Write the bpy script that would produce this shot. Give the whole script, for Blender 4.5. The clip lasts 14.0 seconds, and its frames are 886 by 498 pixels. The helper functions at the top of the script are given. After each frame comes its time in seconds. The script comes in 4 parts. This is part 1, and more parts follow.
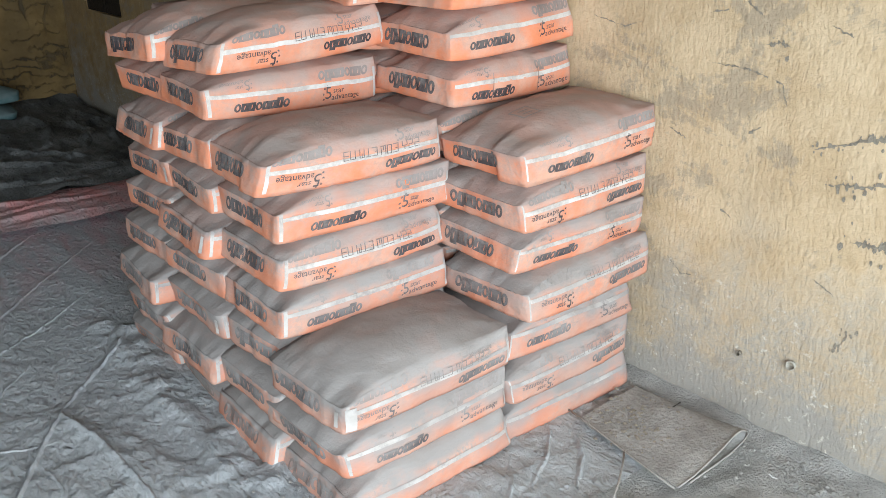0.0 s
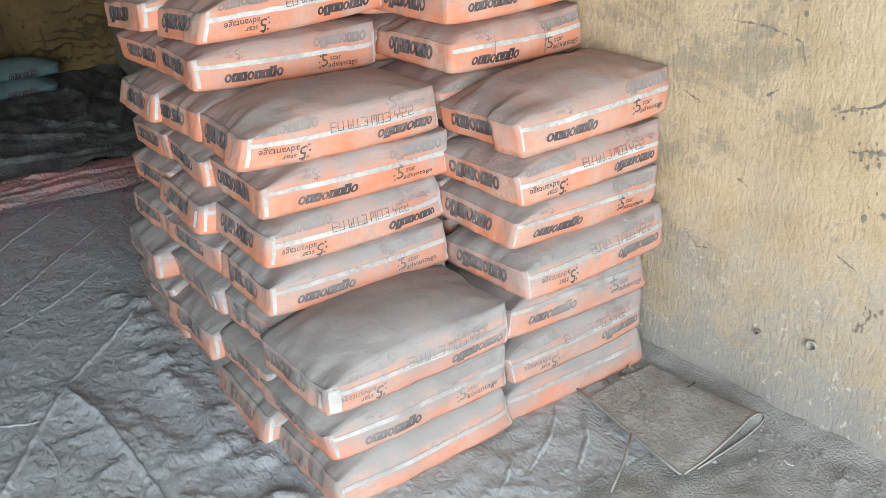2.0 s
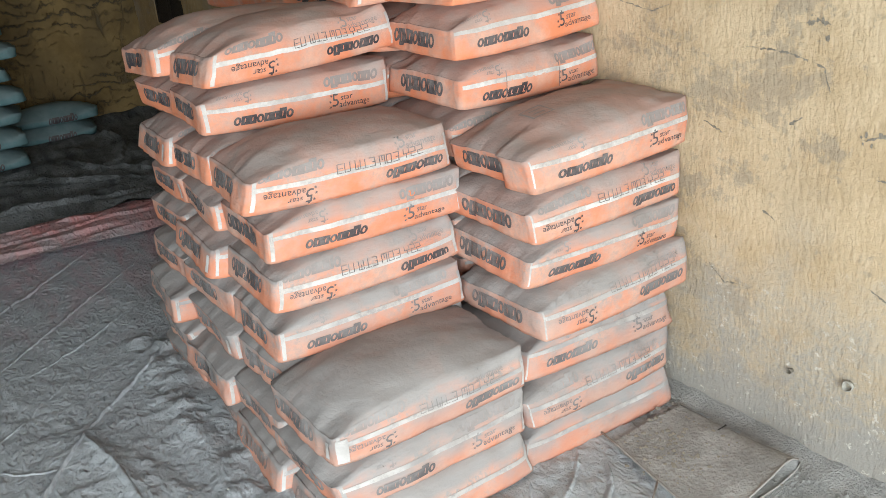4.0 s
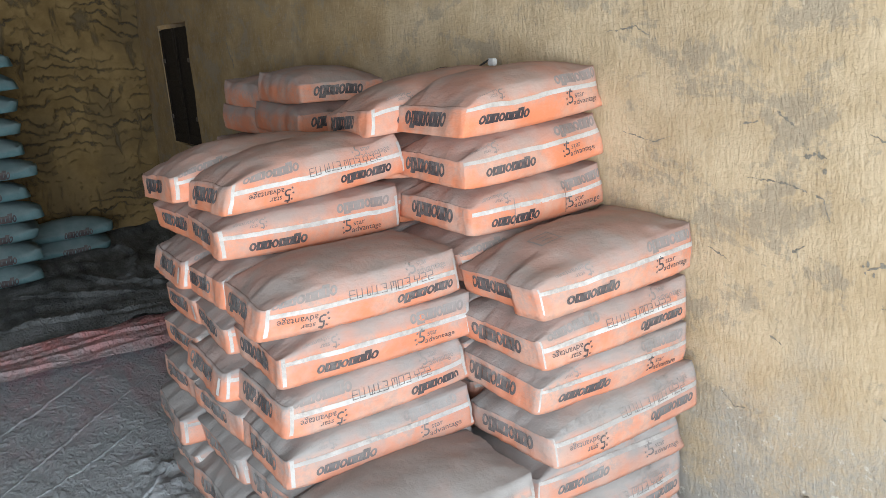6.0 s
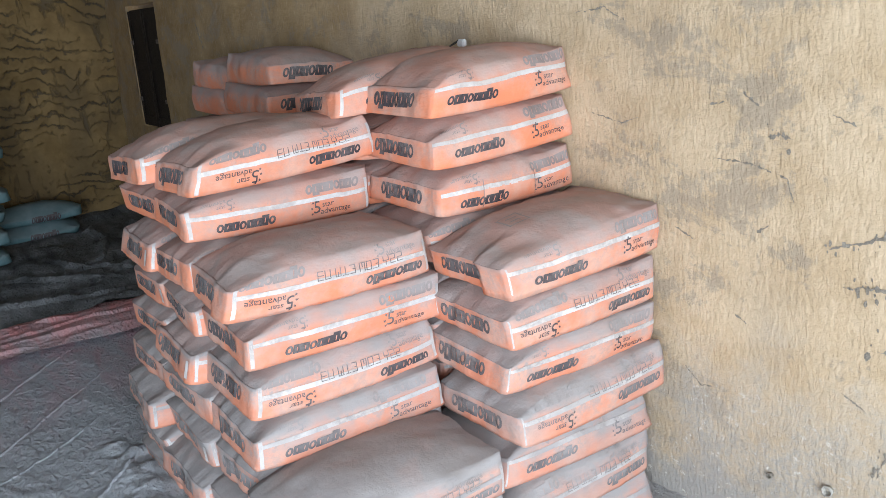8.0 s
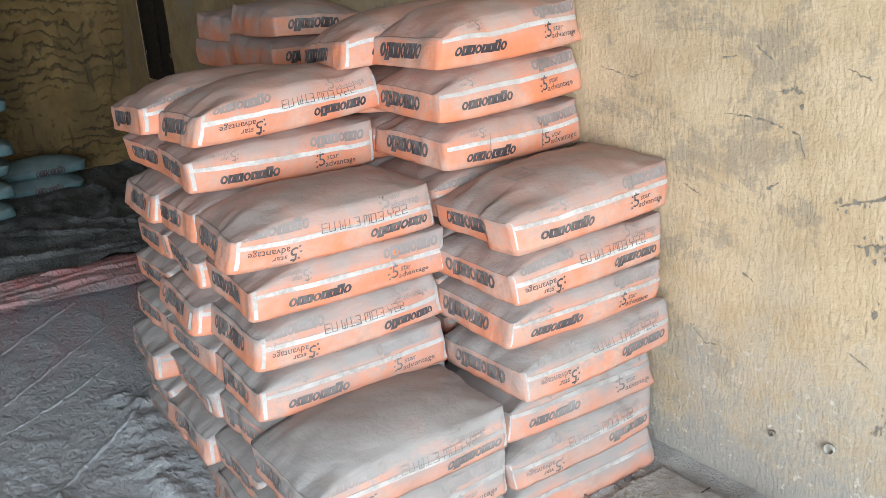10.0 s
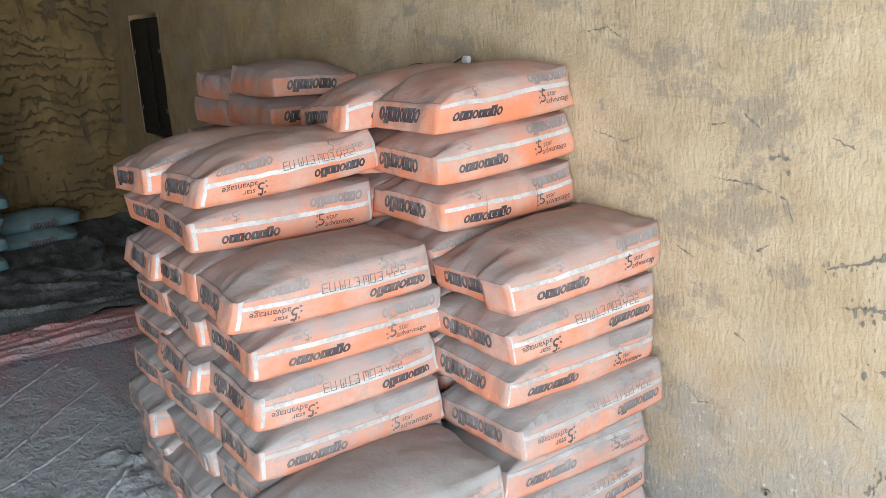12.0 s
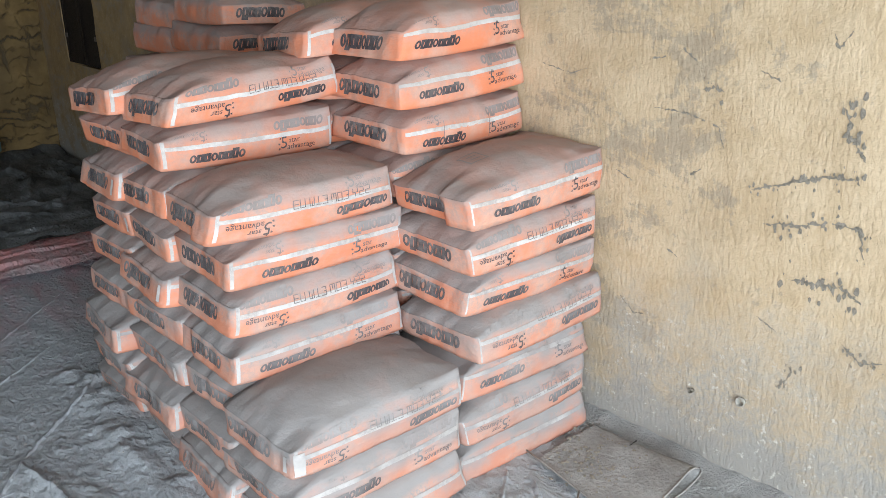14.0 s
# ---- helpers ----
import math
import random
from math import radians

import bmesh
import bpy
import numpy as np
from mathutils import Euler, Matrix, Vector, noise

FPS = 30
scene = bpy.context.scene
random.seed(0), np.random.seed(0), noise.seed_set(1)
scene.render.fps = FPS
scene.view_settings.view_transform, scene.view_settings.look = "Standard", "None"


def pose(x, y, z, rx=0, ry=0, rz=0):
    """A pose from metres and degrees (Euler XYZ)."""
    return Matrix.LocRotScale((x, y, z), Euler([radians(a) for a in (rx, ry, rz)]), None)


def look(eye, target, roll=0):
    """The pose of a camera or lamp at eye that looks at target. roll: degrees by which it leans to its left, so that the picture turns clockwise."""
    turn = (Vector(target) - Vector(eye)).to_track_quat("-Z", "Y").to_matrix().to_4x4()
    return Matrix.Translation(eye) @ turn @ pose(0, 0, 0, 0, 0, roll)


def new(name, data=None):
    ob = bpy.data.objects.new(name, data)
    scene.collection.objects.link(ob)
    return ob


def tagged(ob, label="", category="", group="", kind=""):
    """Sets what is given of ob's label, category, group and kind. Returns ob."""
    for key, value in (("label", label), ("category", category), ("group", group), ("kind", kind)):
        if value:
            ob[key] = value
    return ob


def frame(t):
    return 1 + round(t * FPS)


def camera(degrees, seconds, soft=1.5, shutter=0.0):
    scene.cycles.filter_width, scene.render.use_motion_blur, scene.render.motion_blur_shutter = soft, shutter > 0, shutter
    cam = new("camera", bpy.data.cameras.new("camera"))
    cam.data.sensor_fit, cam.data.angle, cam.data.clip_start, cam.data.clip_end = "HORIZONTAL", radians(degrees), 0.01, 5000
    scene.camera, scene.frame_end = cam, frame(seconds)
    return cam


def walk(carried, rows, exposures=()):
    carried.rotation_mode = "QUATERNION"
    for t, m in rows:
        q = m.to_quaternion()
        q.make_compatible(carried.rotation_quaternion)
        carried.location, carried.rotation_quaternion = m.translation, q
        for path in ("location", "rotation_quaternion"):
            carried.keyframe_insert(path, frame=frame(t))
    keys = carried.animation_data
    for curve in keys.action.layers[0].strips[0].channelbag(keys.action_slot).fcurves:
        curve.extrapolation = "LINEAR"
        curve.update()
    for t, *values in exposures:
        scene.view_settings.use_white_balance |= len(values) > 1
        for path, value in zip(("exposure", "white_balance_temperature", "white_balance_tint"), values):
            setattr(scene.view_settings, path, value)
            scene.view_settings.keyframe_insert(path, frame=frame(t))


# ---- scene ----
cam = camera(56.4, 14.0, soft=0.8)
METRES, EYE, TILT, LEAN, TURN = 0.88, 1.665, -22.0, 0.0, 51.5
ROWS = [
    (0.0, 0.0, 0.0, 0.0, -0.0, 0.0, 0.0),
    (0.5, 0.0214, 0.0123, 0.0006, 0.54, -0.8, -0.0),
    (1.0, 0.0682, 0.0407, 0.0036, 1.73, -1.64, 0.01),
    (1.5, 0.1531, 0.088, 0.0148, 3.04, -2.13, 0.12),
    (2.0, 0.2273, 0.1363, 0.0321, 4.16, -2.45, 0.32),
    (4.5, 0.3369, 0.2323, 0.0712, 8.27, 0.49, 1.63),
    (5.0, 0.3357, 0.2053, 0.112, 8.37, 2.96, 1.66),
    (5.5, 0.3309, 0.1873, 0.1207, 8.05, 5.71, 1.59),
    (6.0, 0.3301, 0.1803, 0.1299, 7.73, 7.01, 1.41),
    (6.5, 0.3323, 0.1751, 0.1306, 7.31, 7.55, 1.23),
    (7.0, 0.3391, 0.1765, 0.1277, 6.95, 7.68, 1.24),
    (7.5, 0.3471, 0.1819, 0.1245, 6.33, 7.15, 1.49),
    (8.0, 0.3536, 0.1871, 0.1151, 6.08, 5.93, 1.78),
    (8.5, 0.3555, 0.2034, 0.0959, 6.11, 4.24, 1.76),
    (11.0, 0.3438, 0.2095, 0.0876, 6.37, 3.23, 0.99),
    (11.5, 0.343, 0.1703, 0.1246, 6.06, 5.49, 0.98),
    (12.0, 0.3252, 0.1512, 0.1215, 5.59, 6.73, 0.96),
    (12.5, 0.2834, 0.1039, 0.1001, 4.35, 6.56, 0.94),
    (13.0, 0.2365, 0.049, 0.0709, 2.63, 5.27, 0.99),
    (13.5, 0.1965, -0.0106, 0.0361, 0.9, 3.77, 1.06),
    (14.0, 0.1691, -0.0594, 0.0097, -0.23, 2.82, 1.06),
]
walk(cam, [(t, pose(0, 0, EYE, TILT, LEAN, TURN) @ pose(METRES * x, METRES * y, METRES * z, 90 + pitch, roll, yaw)) for t, x, y, z, yaw, pitch, roll in ROWS],
     [(0.0, 0.06, 6660, 12.6), (2.0, 0.04, 6660, 12.6), (4.5, 0.04, 6940, 12.6), (5.5, 0.06, 6640, 13.4), (6.0, 0.06, 6610, 14), (6.5, 0.08, 6440, 16), (7.5, 0.12, 6320, 16.4),
      (8.0, 0.12, 6290, 17), (8.5, 0.12, 6270, 16), (11.0, 0.1, 6800, 14), (11.5, 0.07, 6610, 14), (12.0, 0.07, 6500, 14.5), (12.5, 0.07, 6290, 16), (13.0, 0.07, 6240, 16), (14.0, 0.03, 6500, 14.5)])

# ---- world, sun, large lights ----
world = bpy.data.worlds.new("world")
scene.world = world
world.use_nodes = True
_wn = world.node_tree
_bg = _wn.nodes["Background"]
_sky = _wn.nodes.new("ShaderNodeTexSky")
_sky.sky_type, _sky.sun_disc = "NISHITA", False
_sky.sun_elevation, _sky.sun_rotation = radians(67), radians(60)
_wn.links.new(_sky.outputs["Color"], _bg.inputs["Color"])
_bg.inputs["Strength"].default_value = 0.12

sun = new("sun", bpy.data.lights.new("sun", "SUN"))
sun.data.energy, sun.data.angle, sun.data.color = 3.5, radians(0.5), (1.0, 0.94, 0.85)
sun.matrix_basis = look((4.0, 2.3, 11.0), (0.0, 0.0, 0.0))

# daylight in the open shop front, behind and beside the camera
skylight = new("front_daylight", bpy.data.lights.new("front_daylight", "AREA"))
skylight.data.shape, skylight.data.size, skylight.data.size_y = "RECTANGLE", 4.6, 2.4
skylight.data.energy, skylight.data.color = 440.0, (0.80, 0.93, 1.0)
skylight.matrix_basis = look((2.1, -0.95, 1.35), (0.0, -0.5, 1.1))

# ---- materials ----
def mat(name, rough=0.8):
    m = bpy.data.materials.new(name)
    m.use_nodes = True
    nt = m.node_tree
    b = nt.nodes["Principled BSDF"]
    b.inputs["Roughness"].default_value = rough
    b.inputs["Specular IOR Level"].default_value = 0.25
    return m, nt, b


def node(nt, kind, **kw):
    n = nt.nodes.new(kind)
    for k, v in kw.items():
        n.inputs[k].default_value = v
    return n


def noise_tex(nt, co, scale, detail=4.0, rough=0.55, distortion=0.0):
    n = node(nt, "ShaderNodeTexNoise", Scale=scale, Detail=detail, Roughness=rough, Distortion=distortion)
    nt.links.new(co, n.inputs["Vector"])
    return n.outputs["Fac"]


def ramp(nt, fac, lo, hi, a=0.0, b=1.0):
    r = nt.nodes.new("ShaderNodeMapRange")
    r.interpolation_type = "SMOOTHSTEP"
    r.inputs["From Min"].default_value, r.inputs["From Max"].default_value = lo, hi
    r.inputs["To Min"].default_value, r.inputs["To Max"].default_value = a, b
    nt.links.new(fac, r.inputs["Value"])
    return r.outputs["Result"]


def mix(nt, fac, a, b):
    m = nt.nodes.new("ShaderNodeMix")
    m.data_type = "RGBA"
    if isinstance(fac, float):
        m.inputs[0].default_value = fac
    else:
        nt.links.new(fac, m.inputs[0])
    for i, v in ((6, a), (7, b)):
        if isinstance(v, tuple):
            m.inputs[i].default_value = (*v, 1.0)
        else:
            nt.links.new(v, m.inputs[i])
    return m.outputs[2]


def calc(nt, op, a, b=0.0):
    m = nt.nodes.new("ShaderNodeMath")
    m.operation = op
    for i, v in enumerate((a, b)):
        if isinstance(v, (int, float)):
            m.inputs[i].default_value = v
        else:
            nt.links.new(v, m.inputs[i])
    return m.outputs[0]


def bump(nt, b, height, strength=0.5, distance=0.01, below=None):
    n = node(nt, "ShaderNodeBump", Strength=strength, Distance=distance)
    nt.links.new(height, n.inputs["Height"])
    if below is not None:
        nt.links.new(below, n.inputs["Normal"])
    nt.links.new(n.outputs["Normal"], b.inputs["Normal"])
    return n.outputs["Normal"]


def local(nt, stretch=(1, 1, 1)):
    tc = nt.nodes.new("ShaderNodeTexCoord")
    mp = nt.nodes.new("ShaderNodeMapping")
    mp.inputs["Scale"].default_value = stretch
    nt.links.new(tc.outputs["Object"], mp.inputs["Vector"])
    return mp.outputs["Vector"]


def shifted(nt, stretch=(1, 1, 1)):
    """Local coordinates moved by each object's own random number."""
    tc = nt.nodes.new("ShaderNodeTexCoord")
    info = nt.nodes.new("ShaderNodeObjectInfo")
    mp = nt.nodes.new("ShaderNodeMapping")
    mp.inputs["Scale"].default_value = stretch
    nt.links.new(tc.outputs["Object"], mp.inputs["Vector"])
    sc = nt.nodes.new("ShaderNodeVectorMath")
    sc.operation = "SCALE"
    sc.inputs[0].default_value = (37.0, 71.0, 53.0)
    nt.links.new(info.outputs["Random"], sc.inputs["Scale"])
    nt.links.new(sc.outputs[0], mp.inputs["Location"])
    return mp.outputs["Vector"], info


DUST = (0.33, 0.307, 0.295)


def upward(nt):
    g = nt.nodes.new("ShaderNodeNewGeometry")
    s = nt.nodes.new("ShaderNodeSeparateXYZ")
    nt.links.new(g.outputs["Normal"], s.inputs[0])
    return s.outputs["Z"]


def dusted(name, base, base2, rough=0.75, dust=DUST, veil=0.8, relief=0.2):
    """A printed bag surface under cement dust; the object's colour says how much dust has settled on it."""
    m, nt, b = mat(name, rough)
    co, info = shifted(nt)
    sep = nt.nodes.new("ShaderNodeSeparateColor")
    nt.links.new(info.outputs["Color"], sep.inputs[0])
    amount = sep.outputs[0]
    big = noise_tex(nt, co, 7.0, 5.0, 0.6)
    fine = noise_tex(nt, co, 60.0, 5.0, 0.65)
    paint = mix(nt, ramp(nt, big, 0.35, 0.7), base, base2)
    top = ramp(nt, upward(nt), 0.0, 0.6)
    settled = calc(nt, "MULTIPLY", top, calc(nt, "ADD", amount, ramp(nt, big, 0.3, 0.7, -0.06, 0.10)))
    film = calc(nt, "MULTIPLY", ramp(nt, big, 0.30, 0.62, 0.35, 1.0), calc(nt, "MULTIPLY", calc(nt, "POWER", amount, 1.3), veil))
    # more of it has settled towards the top of the side faces
    tc = nt.nodes.new("ShaderNodeTexCoord")
    hz = nt.nodes.new("ShaderNodeSeparateXYZ")
    nt.links.new(tc.outputs["Object"], hz.inputs[0])
    film = calc(nt, "ADD", calc(nt, "MULTIPLY", film, 0.8), calc(nt, "MULTIPLY", amount, ramp(nt, hz.outputs["Z"], -0.05, 0.05, -0.2, 0.25)))
    shelf = calc(nt, "MULTIPLY", ramp(nt, hz.outputs["Z"], 0.0, 0.05), calc(nt, "MULTIPLY", amount, ramp(nt, big, 0.3, 0.65, 0.8, 1.08)))
    smear = calc(nt, "MULTIPLY", film, ramp(nt, calc(nt, "ADD", calc(nt, "MULTIPLY", fine, 0.5), calc(nt, "MULTIPLY", noise_tex(nt, co, 24.0, 6.0, 0.7), 0.5)), 0.36, 0.62, 0.25, 1.3))
    caked = calc(nt, "MULTIPLY", calc(nt, "POWER", amount, 7.0), ramp(nt, noise_tex(nt, co, 5.0, 6.0, 0.6), 0.38, 0.62, 1.0, 0.45))
    caked = calc(nt, "MULTIPLY", caked, ramp(nt, hz.outputs["Z"], -0.055, 0.015, 0.5, 1.0))
    cover = calc(nt, "MAXIMUM", calc(nt, "MAXIMUM", settled, shelf), calc(nt, "MAXIMUM", smear, caked))
    cl = nt.nodes.new("ShaderNodeClamp")
    nt.links.new(cover, cl.inputs[0])
    nt.links.new(mix(nt, cl.outputs[0], paint, dust), b.inputs["Base Color"])
    crease_co, _ = shifted(nt, (1.0, 1.0, 3.0))
    crease = noise_tex(nt, crease_co, 14.0, 5.0, 0.6, 0.3)
    low = bump(nt, b, crease, relief, 0.02)
    # pleats where the cloth is gathered over the two ends
    pl_co, _ = shifted(nt, (1.0, 0.16, 0.5))
    pleat = noise_tex(nt, pl_co, 62.0, 3.0, 0.5, 0.2)
    gathered = ramp(nt, calc(nt, "ABSOLUTE", hz.outputs["Y"]), 0.23, 0.30)
    low = bump(nt, b, calc(nt, "MULTIPLY", pleat, gathered), 0.22, 0.010, low)
    bump(nt, b, fine, 0.32, 0.005, low)
    return m


M_BAG = dusted("orange_woven_sack", (0.76, 0.25, 0.125), (0.72, 0.38, 0.27))
M_BLUE = dusted("pale_blue_sack", (0.085, 0.175, 0.19), (0.115, 0.22, 0.235), veil=0.9)
M_WHITE = dusted("white_tape", (0.68, 0.65, 0.62), (0.58, 0.51, 0.46), veil=0.85)
M_INK = dusted("dark_print", (0.045, 0.035, 0.04), (0.07, 0.05, 0.05), veil=0.8)
M_FADED_MARK = dusted("faded_print_and_seam_shade", (0.20, 0.12, 0.10), (0.24, 0.15, 0.12), veil=0.8)


def plaster():
    m, nt, b = mat("ochre_plaster", 0.9)
    co = local(nt)
    comb = noise_tex(nt, local(nt, (1.0, 1.0, 0.30)), 75.0, 4.0, 0.55, 0.3)
    streak = noise_tex(nt, local(nt, (1.0, 1.0, 0.4)), 26.0, 5.0, 0.6)
    big = noise_tex(nt, co, 1.3, 5.0, 0.6)
    mid = noise_tex(nt, co, 6.0, 6.0, 0.65)
    fine = noise_tex(nt, co, 55.0, 6.0, 0.7)
    grit = noise_tex(nt, co, 180.0, 3.0, 0.6)
    base = mix(nt, ramp(nt, mid, 0.35, 0.65), (0.53, 0.39, 0.24), (0.625, 0.48, 0.315))
    tx = nt.nodes.new("ShaderNodeTexCoord")
    sx = nt.nodes.new("ShaderNodeSeparateXYZ")
    nt.links.new(tx.outputs["Object"], sx.inputs[0])
    # cream turns to brown deeper in; the daylight's dimming there is painted in too
    along = calc(nt, "ADD", sx.outputs["X"], ramp(nt, big, 0.2, 0.8, -1.6, 1.6))
    deep_brown = mix(nt, ramp(nt, mid, 0.35, 0.65), (0.30, 0.195, 0.09), (0.40, 0.27, 0.13))
    base = mix(nt, ramp(nt, along, -6.0, -2.2), deep_brown, base)
    base = mix(nt, ramp(nt, comb, 0.50, 0.70, 0.0, 0.35), base, (0.42, 0.315, 0.20))
    base = mix(nt, ramp(nt, comb, 0.46, 0.30, 0.0, 0.25), base, (0.68, 0.555, 0.40))
    base = mix(nt, ramp(nt, streak, 0.52, 0.72, 0.0, 0.25), base, (0.42, 0.32, 0.20))
    # rubbed grey where bags were slid along the wall, ragged at the edges and mostly beside the stack
    rub = noise_tex(nt, local(nt, (1.0, 1.0, 1.9)), 3.1, 9.0, 0.72, 0.4)
    ragged = noise_tex(nt, local(nt, (1.0, 1.0, 0.5)), 38.0, 6.0, 0.7)
    beside = ramp(nt, sx.outputs["X"], -1.45, -0.7, 0.0, 0.085)
    grey = ramp(nt, calc(nt, "SUBTRACT", calc(nt, "ADD", calc(nt, "MULTIPLY", rub, 0.72), calc(nt, "MULTIPLY", ragged, 0.28)), beside), 0.515, 0.575)
    base = mix(nt, calc(nt, "MULTIPLY", grey, 0.55), base, (0.30, 0.255, 0.20))
    stain = noise_tex(nt, local(nt, (1.0, 1.0, 0.7)), 2.0, 6.0, 0.65)
    base = mix(nt, calc(nt, "MULTIPLY", ramp(nt, stain, 0.5, 0.7), ramp(nt, sx.outputs["X"], -2.2, -1.0, 0.55, 0.15)), base, (0.33, 0.265, 0.19))
    # splashes of cement low on the wall
    h = calc(nt, "ADD", sx.outputs["Z"], ramp(nt, big, 0.2, 0.8, 0.40, -0.40))
    h = calc(nt, "ADD", h, ramp(nt, mid, 0.2, 0.8, 0.25, -0.25))
    low = ramp(nt, h, 0.05, 0.75, 1.0, 0.0)
    low = calc(nt, "MULTIPLY", low, ramp(nt, fine, 0.3, 0.66, 1.0, 0.45))
    base = mix(nt, low, base, (0.37, 0.345, 0.305))
    foot = ramp(nt, calc(nt, "ADD", sx.outputs["Z"], ramp(nt, mid, 0.25, 0.75, 0.14, -0.14)), 0.03, 0.26, 0.85, 0.0)
    base = mix(nt, foot, base, (0.345, 0.325, 0.295))
    # pale lime flecks and lumps near the floor
    fleck = calc(nt, "MULTIPLY", ramp(nt, noise_tex(nt, co, 30.0, 6.0, 0.75), 0.58, 0.66), ramp(nt, h, 0.1, 0.7, 0.9, 0.0))
    base = mix(nt, fleck, base, (0.66, 0.62, 0.54))
    nt.links.new(base, b.inputs["Base Color"])
    a = bump(nt, b, rub, 0.35, 0.02)
    a = bump(nt, b, comb, 0.55, 0.008, a)
    a = bump(nt, b, fine, 0.45, 0.010, a)
    bump(nt, b, grit, 0.35, 0.003, a)
    return m


def mud_wall():
    m, nt, b = mat("ochre_mud_wall", 0.95)
    co = local(nt)
    mid = noise_tex(nt, co, 5.0, 6.0, 0.65)
    fine = noise_tex(nt, co, 40.0, 5.0, 0.65)
    slow = noise_tex(nt, local(nt, (1.0, 1.0, 0.6)), 1.5, 4.0, 0.6)
    base = mix(nt, ramp(nt, mid, 0.3, 0.7), (0.185, 0.118, 0.046), (0.285, 0.19, 0.082))
    base = mix(nt, ramp(nt, slow, 0.5, 0.68, 0.0, 0.6), base, (0.135, 0.095, 0.05))
    # dark crevices between uneven courses, broken up along their length
    tz = nt.nodes.new("ShaderNodeTexCoord")
    sz = nt.nodes.new("ShaderNodeSeparateXYZ")
    nt.links.new(tz.outputs["Object"], sz.inputs[0])
    u = calc(nt, "ADD", calc(nt, "MULTIPLY", sz.outputs["Z"], 11.0), calc(nt, "ADD", calc(nt, "MULTIPLY", slow, 7.0), calc(nt, "MULTIPLY", mid, 2.2)))
    u = calc(nt, "ADD", u, calc(nt, "MULTIPLY", fine, 0.35))
    line = calc(nt, "ABSOLUTE", calc(nt, "SUBTRACT", calc(nt, "FRACT", u), 0.5))
    broken = noise_tex(nt, local(nt, (1.0, 1.0, 2.0)), 2.6, 5.0, 0.6)
    crack = calc(nt, "MULTIPLY", ramp(nt, line, 0.16, 0.03), ramp(nt, broken, 0.44, 0.58))
    blot = calc(nt, "MULTIPLY", ramp(nt, noise_tex(nt, co, 3.4, 7.0, 0.7), 0.58, 0.66), 0.8)
    # upright dark smears
    run = ramp(nt, noise_tex(nt, local(nt, (1.0, 2.4, 0.55)), 3.6, 6.0, 0.65, 0.3), 0.56, 0.66, 0.0, 0.75)
    crack = calc(nt, "MAXIMUM", calc(nt, "MAXIMUM", crack, blot), run)
    base = mix(nt, calc(nt, "MULTIPLY", crack, 0.72), base, (0.06, 0.055, 0.045))
    nt.links.new(base, b.inputs["Base Color"])
    inv = calc(nt, "SUBTRACT", 1.0, crack)
    a = bump(nt, b, inv, 0.7, 0.03)
    bump(nt, b, fine, 0.5, 0.01, a)
    return m


def tarp(name, cloth, cloth2, dust, lo, hi):
    m, nt, b = mat(name, 0.85)
    co = local(nt)
    big = noise_tex(nt, co, 1.1, 5.0, 0.6, 0.3)
    streak = noise_tex(nt, local(nt, (1.0, 3.2, 1.0)), 3.0, 5.0, 0.6, 0.5)
    fine = noise_tex(nt, co, 35.0, 6.0, 0.7)
    grit = noise_tex(nt, co, 80.0, 5.0, 0.7)
    c = mix(nt, ramp(nt, streak, 0.35, 0.65), cloth, cloth2)
    at = nt.nodes.new("ShaderNodeAttribute")
    at.attribute_name = "dust"
    cover = calc(nt, "ADD", at.outputs["Fac"], ramp(nt, calc(nt, "ADD", calc(nt, "MULTIPLY", big, 0.5), calc(nt, "MULTIPLY", streak, 0.5)), 0.35, 0.65, lo, hi))
    cl = nt.nodes.new("ShaderNodeClamp")
    nt.links.new(cover, cl.inputs[0])
    d = mix(nt, ramp(nt, fine, 0.3, 0.7), dust, tuple(0.8 * v for v in dust))
    nt.links.new(mix(nt, cl.outputs[0], c, d), b.inputs["Base Color"])
    wr = node(nt, "ShaderNodeTexNoise", Scale=24.0, Detail=6.0, Roughness=0.6, Distortion=0.4)
    wr.noise_type = "RIDGED_MULTIFRACTAL"
    nt.links.new(local(nt, (1.0, 1.6, 1.0)), wr.inputs["Vector"])
    a = bump(nt, b, wr.outputs["Fac"], 1.0, 0.014)
    a = bump(nt, b, fine, 0.9, 0.012, a)
    bump(nt, b, grit, 0.7, 0.006, a)
    return m


def grainy(name, a, b2, rough=0.85, scale=14.0, relief=0.4, dist=0.006, metal=0.0):
    m, nt, b = mat(name, rough)
    co = local(nt)
    n1, n2 = noise_tex(nt, co, scale, 5.0, 0.6), noise_tex(nt, co, scale * 7, 5.0, 0.65)
    f = calc(nt, "ADD", calc(nt, "MULTIPLY", n1, 0.6), calc(nt, "MULTIPLY", n2, 0.4))
    nt.links.new(mix(nt, ramp(nt, f, 0.35, 0.65), a, b2), b.inputs["Base Color"])
    b.inputs["Metallic"].default_value = metal
    bump(nt, b, n2, relief, dist)
    return m


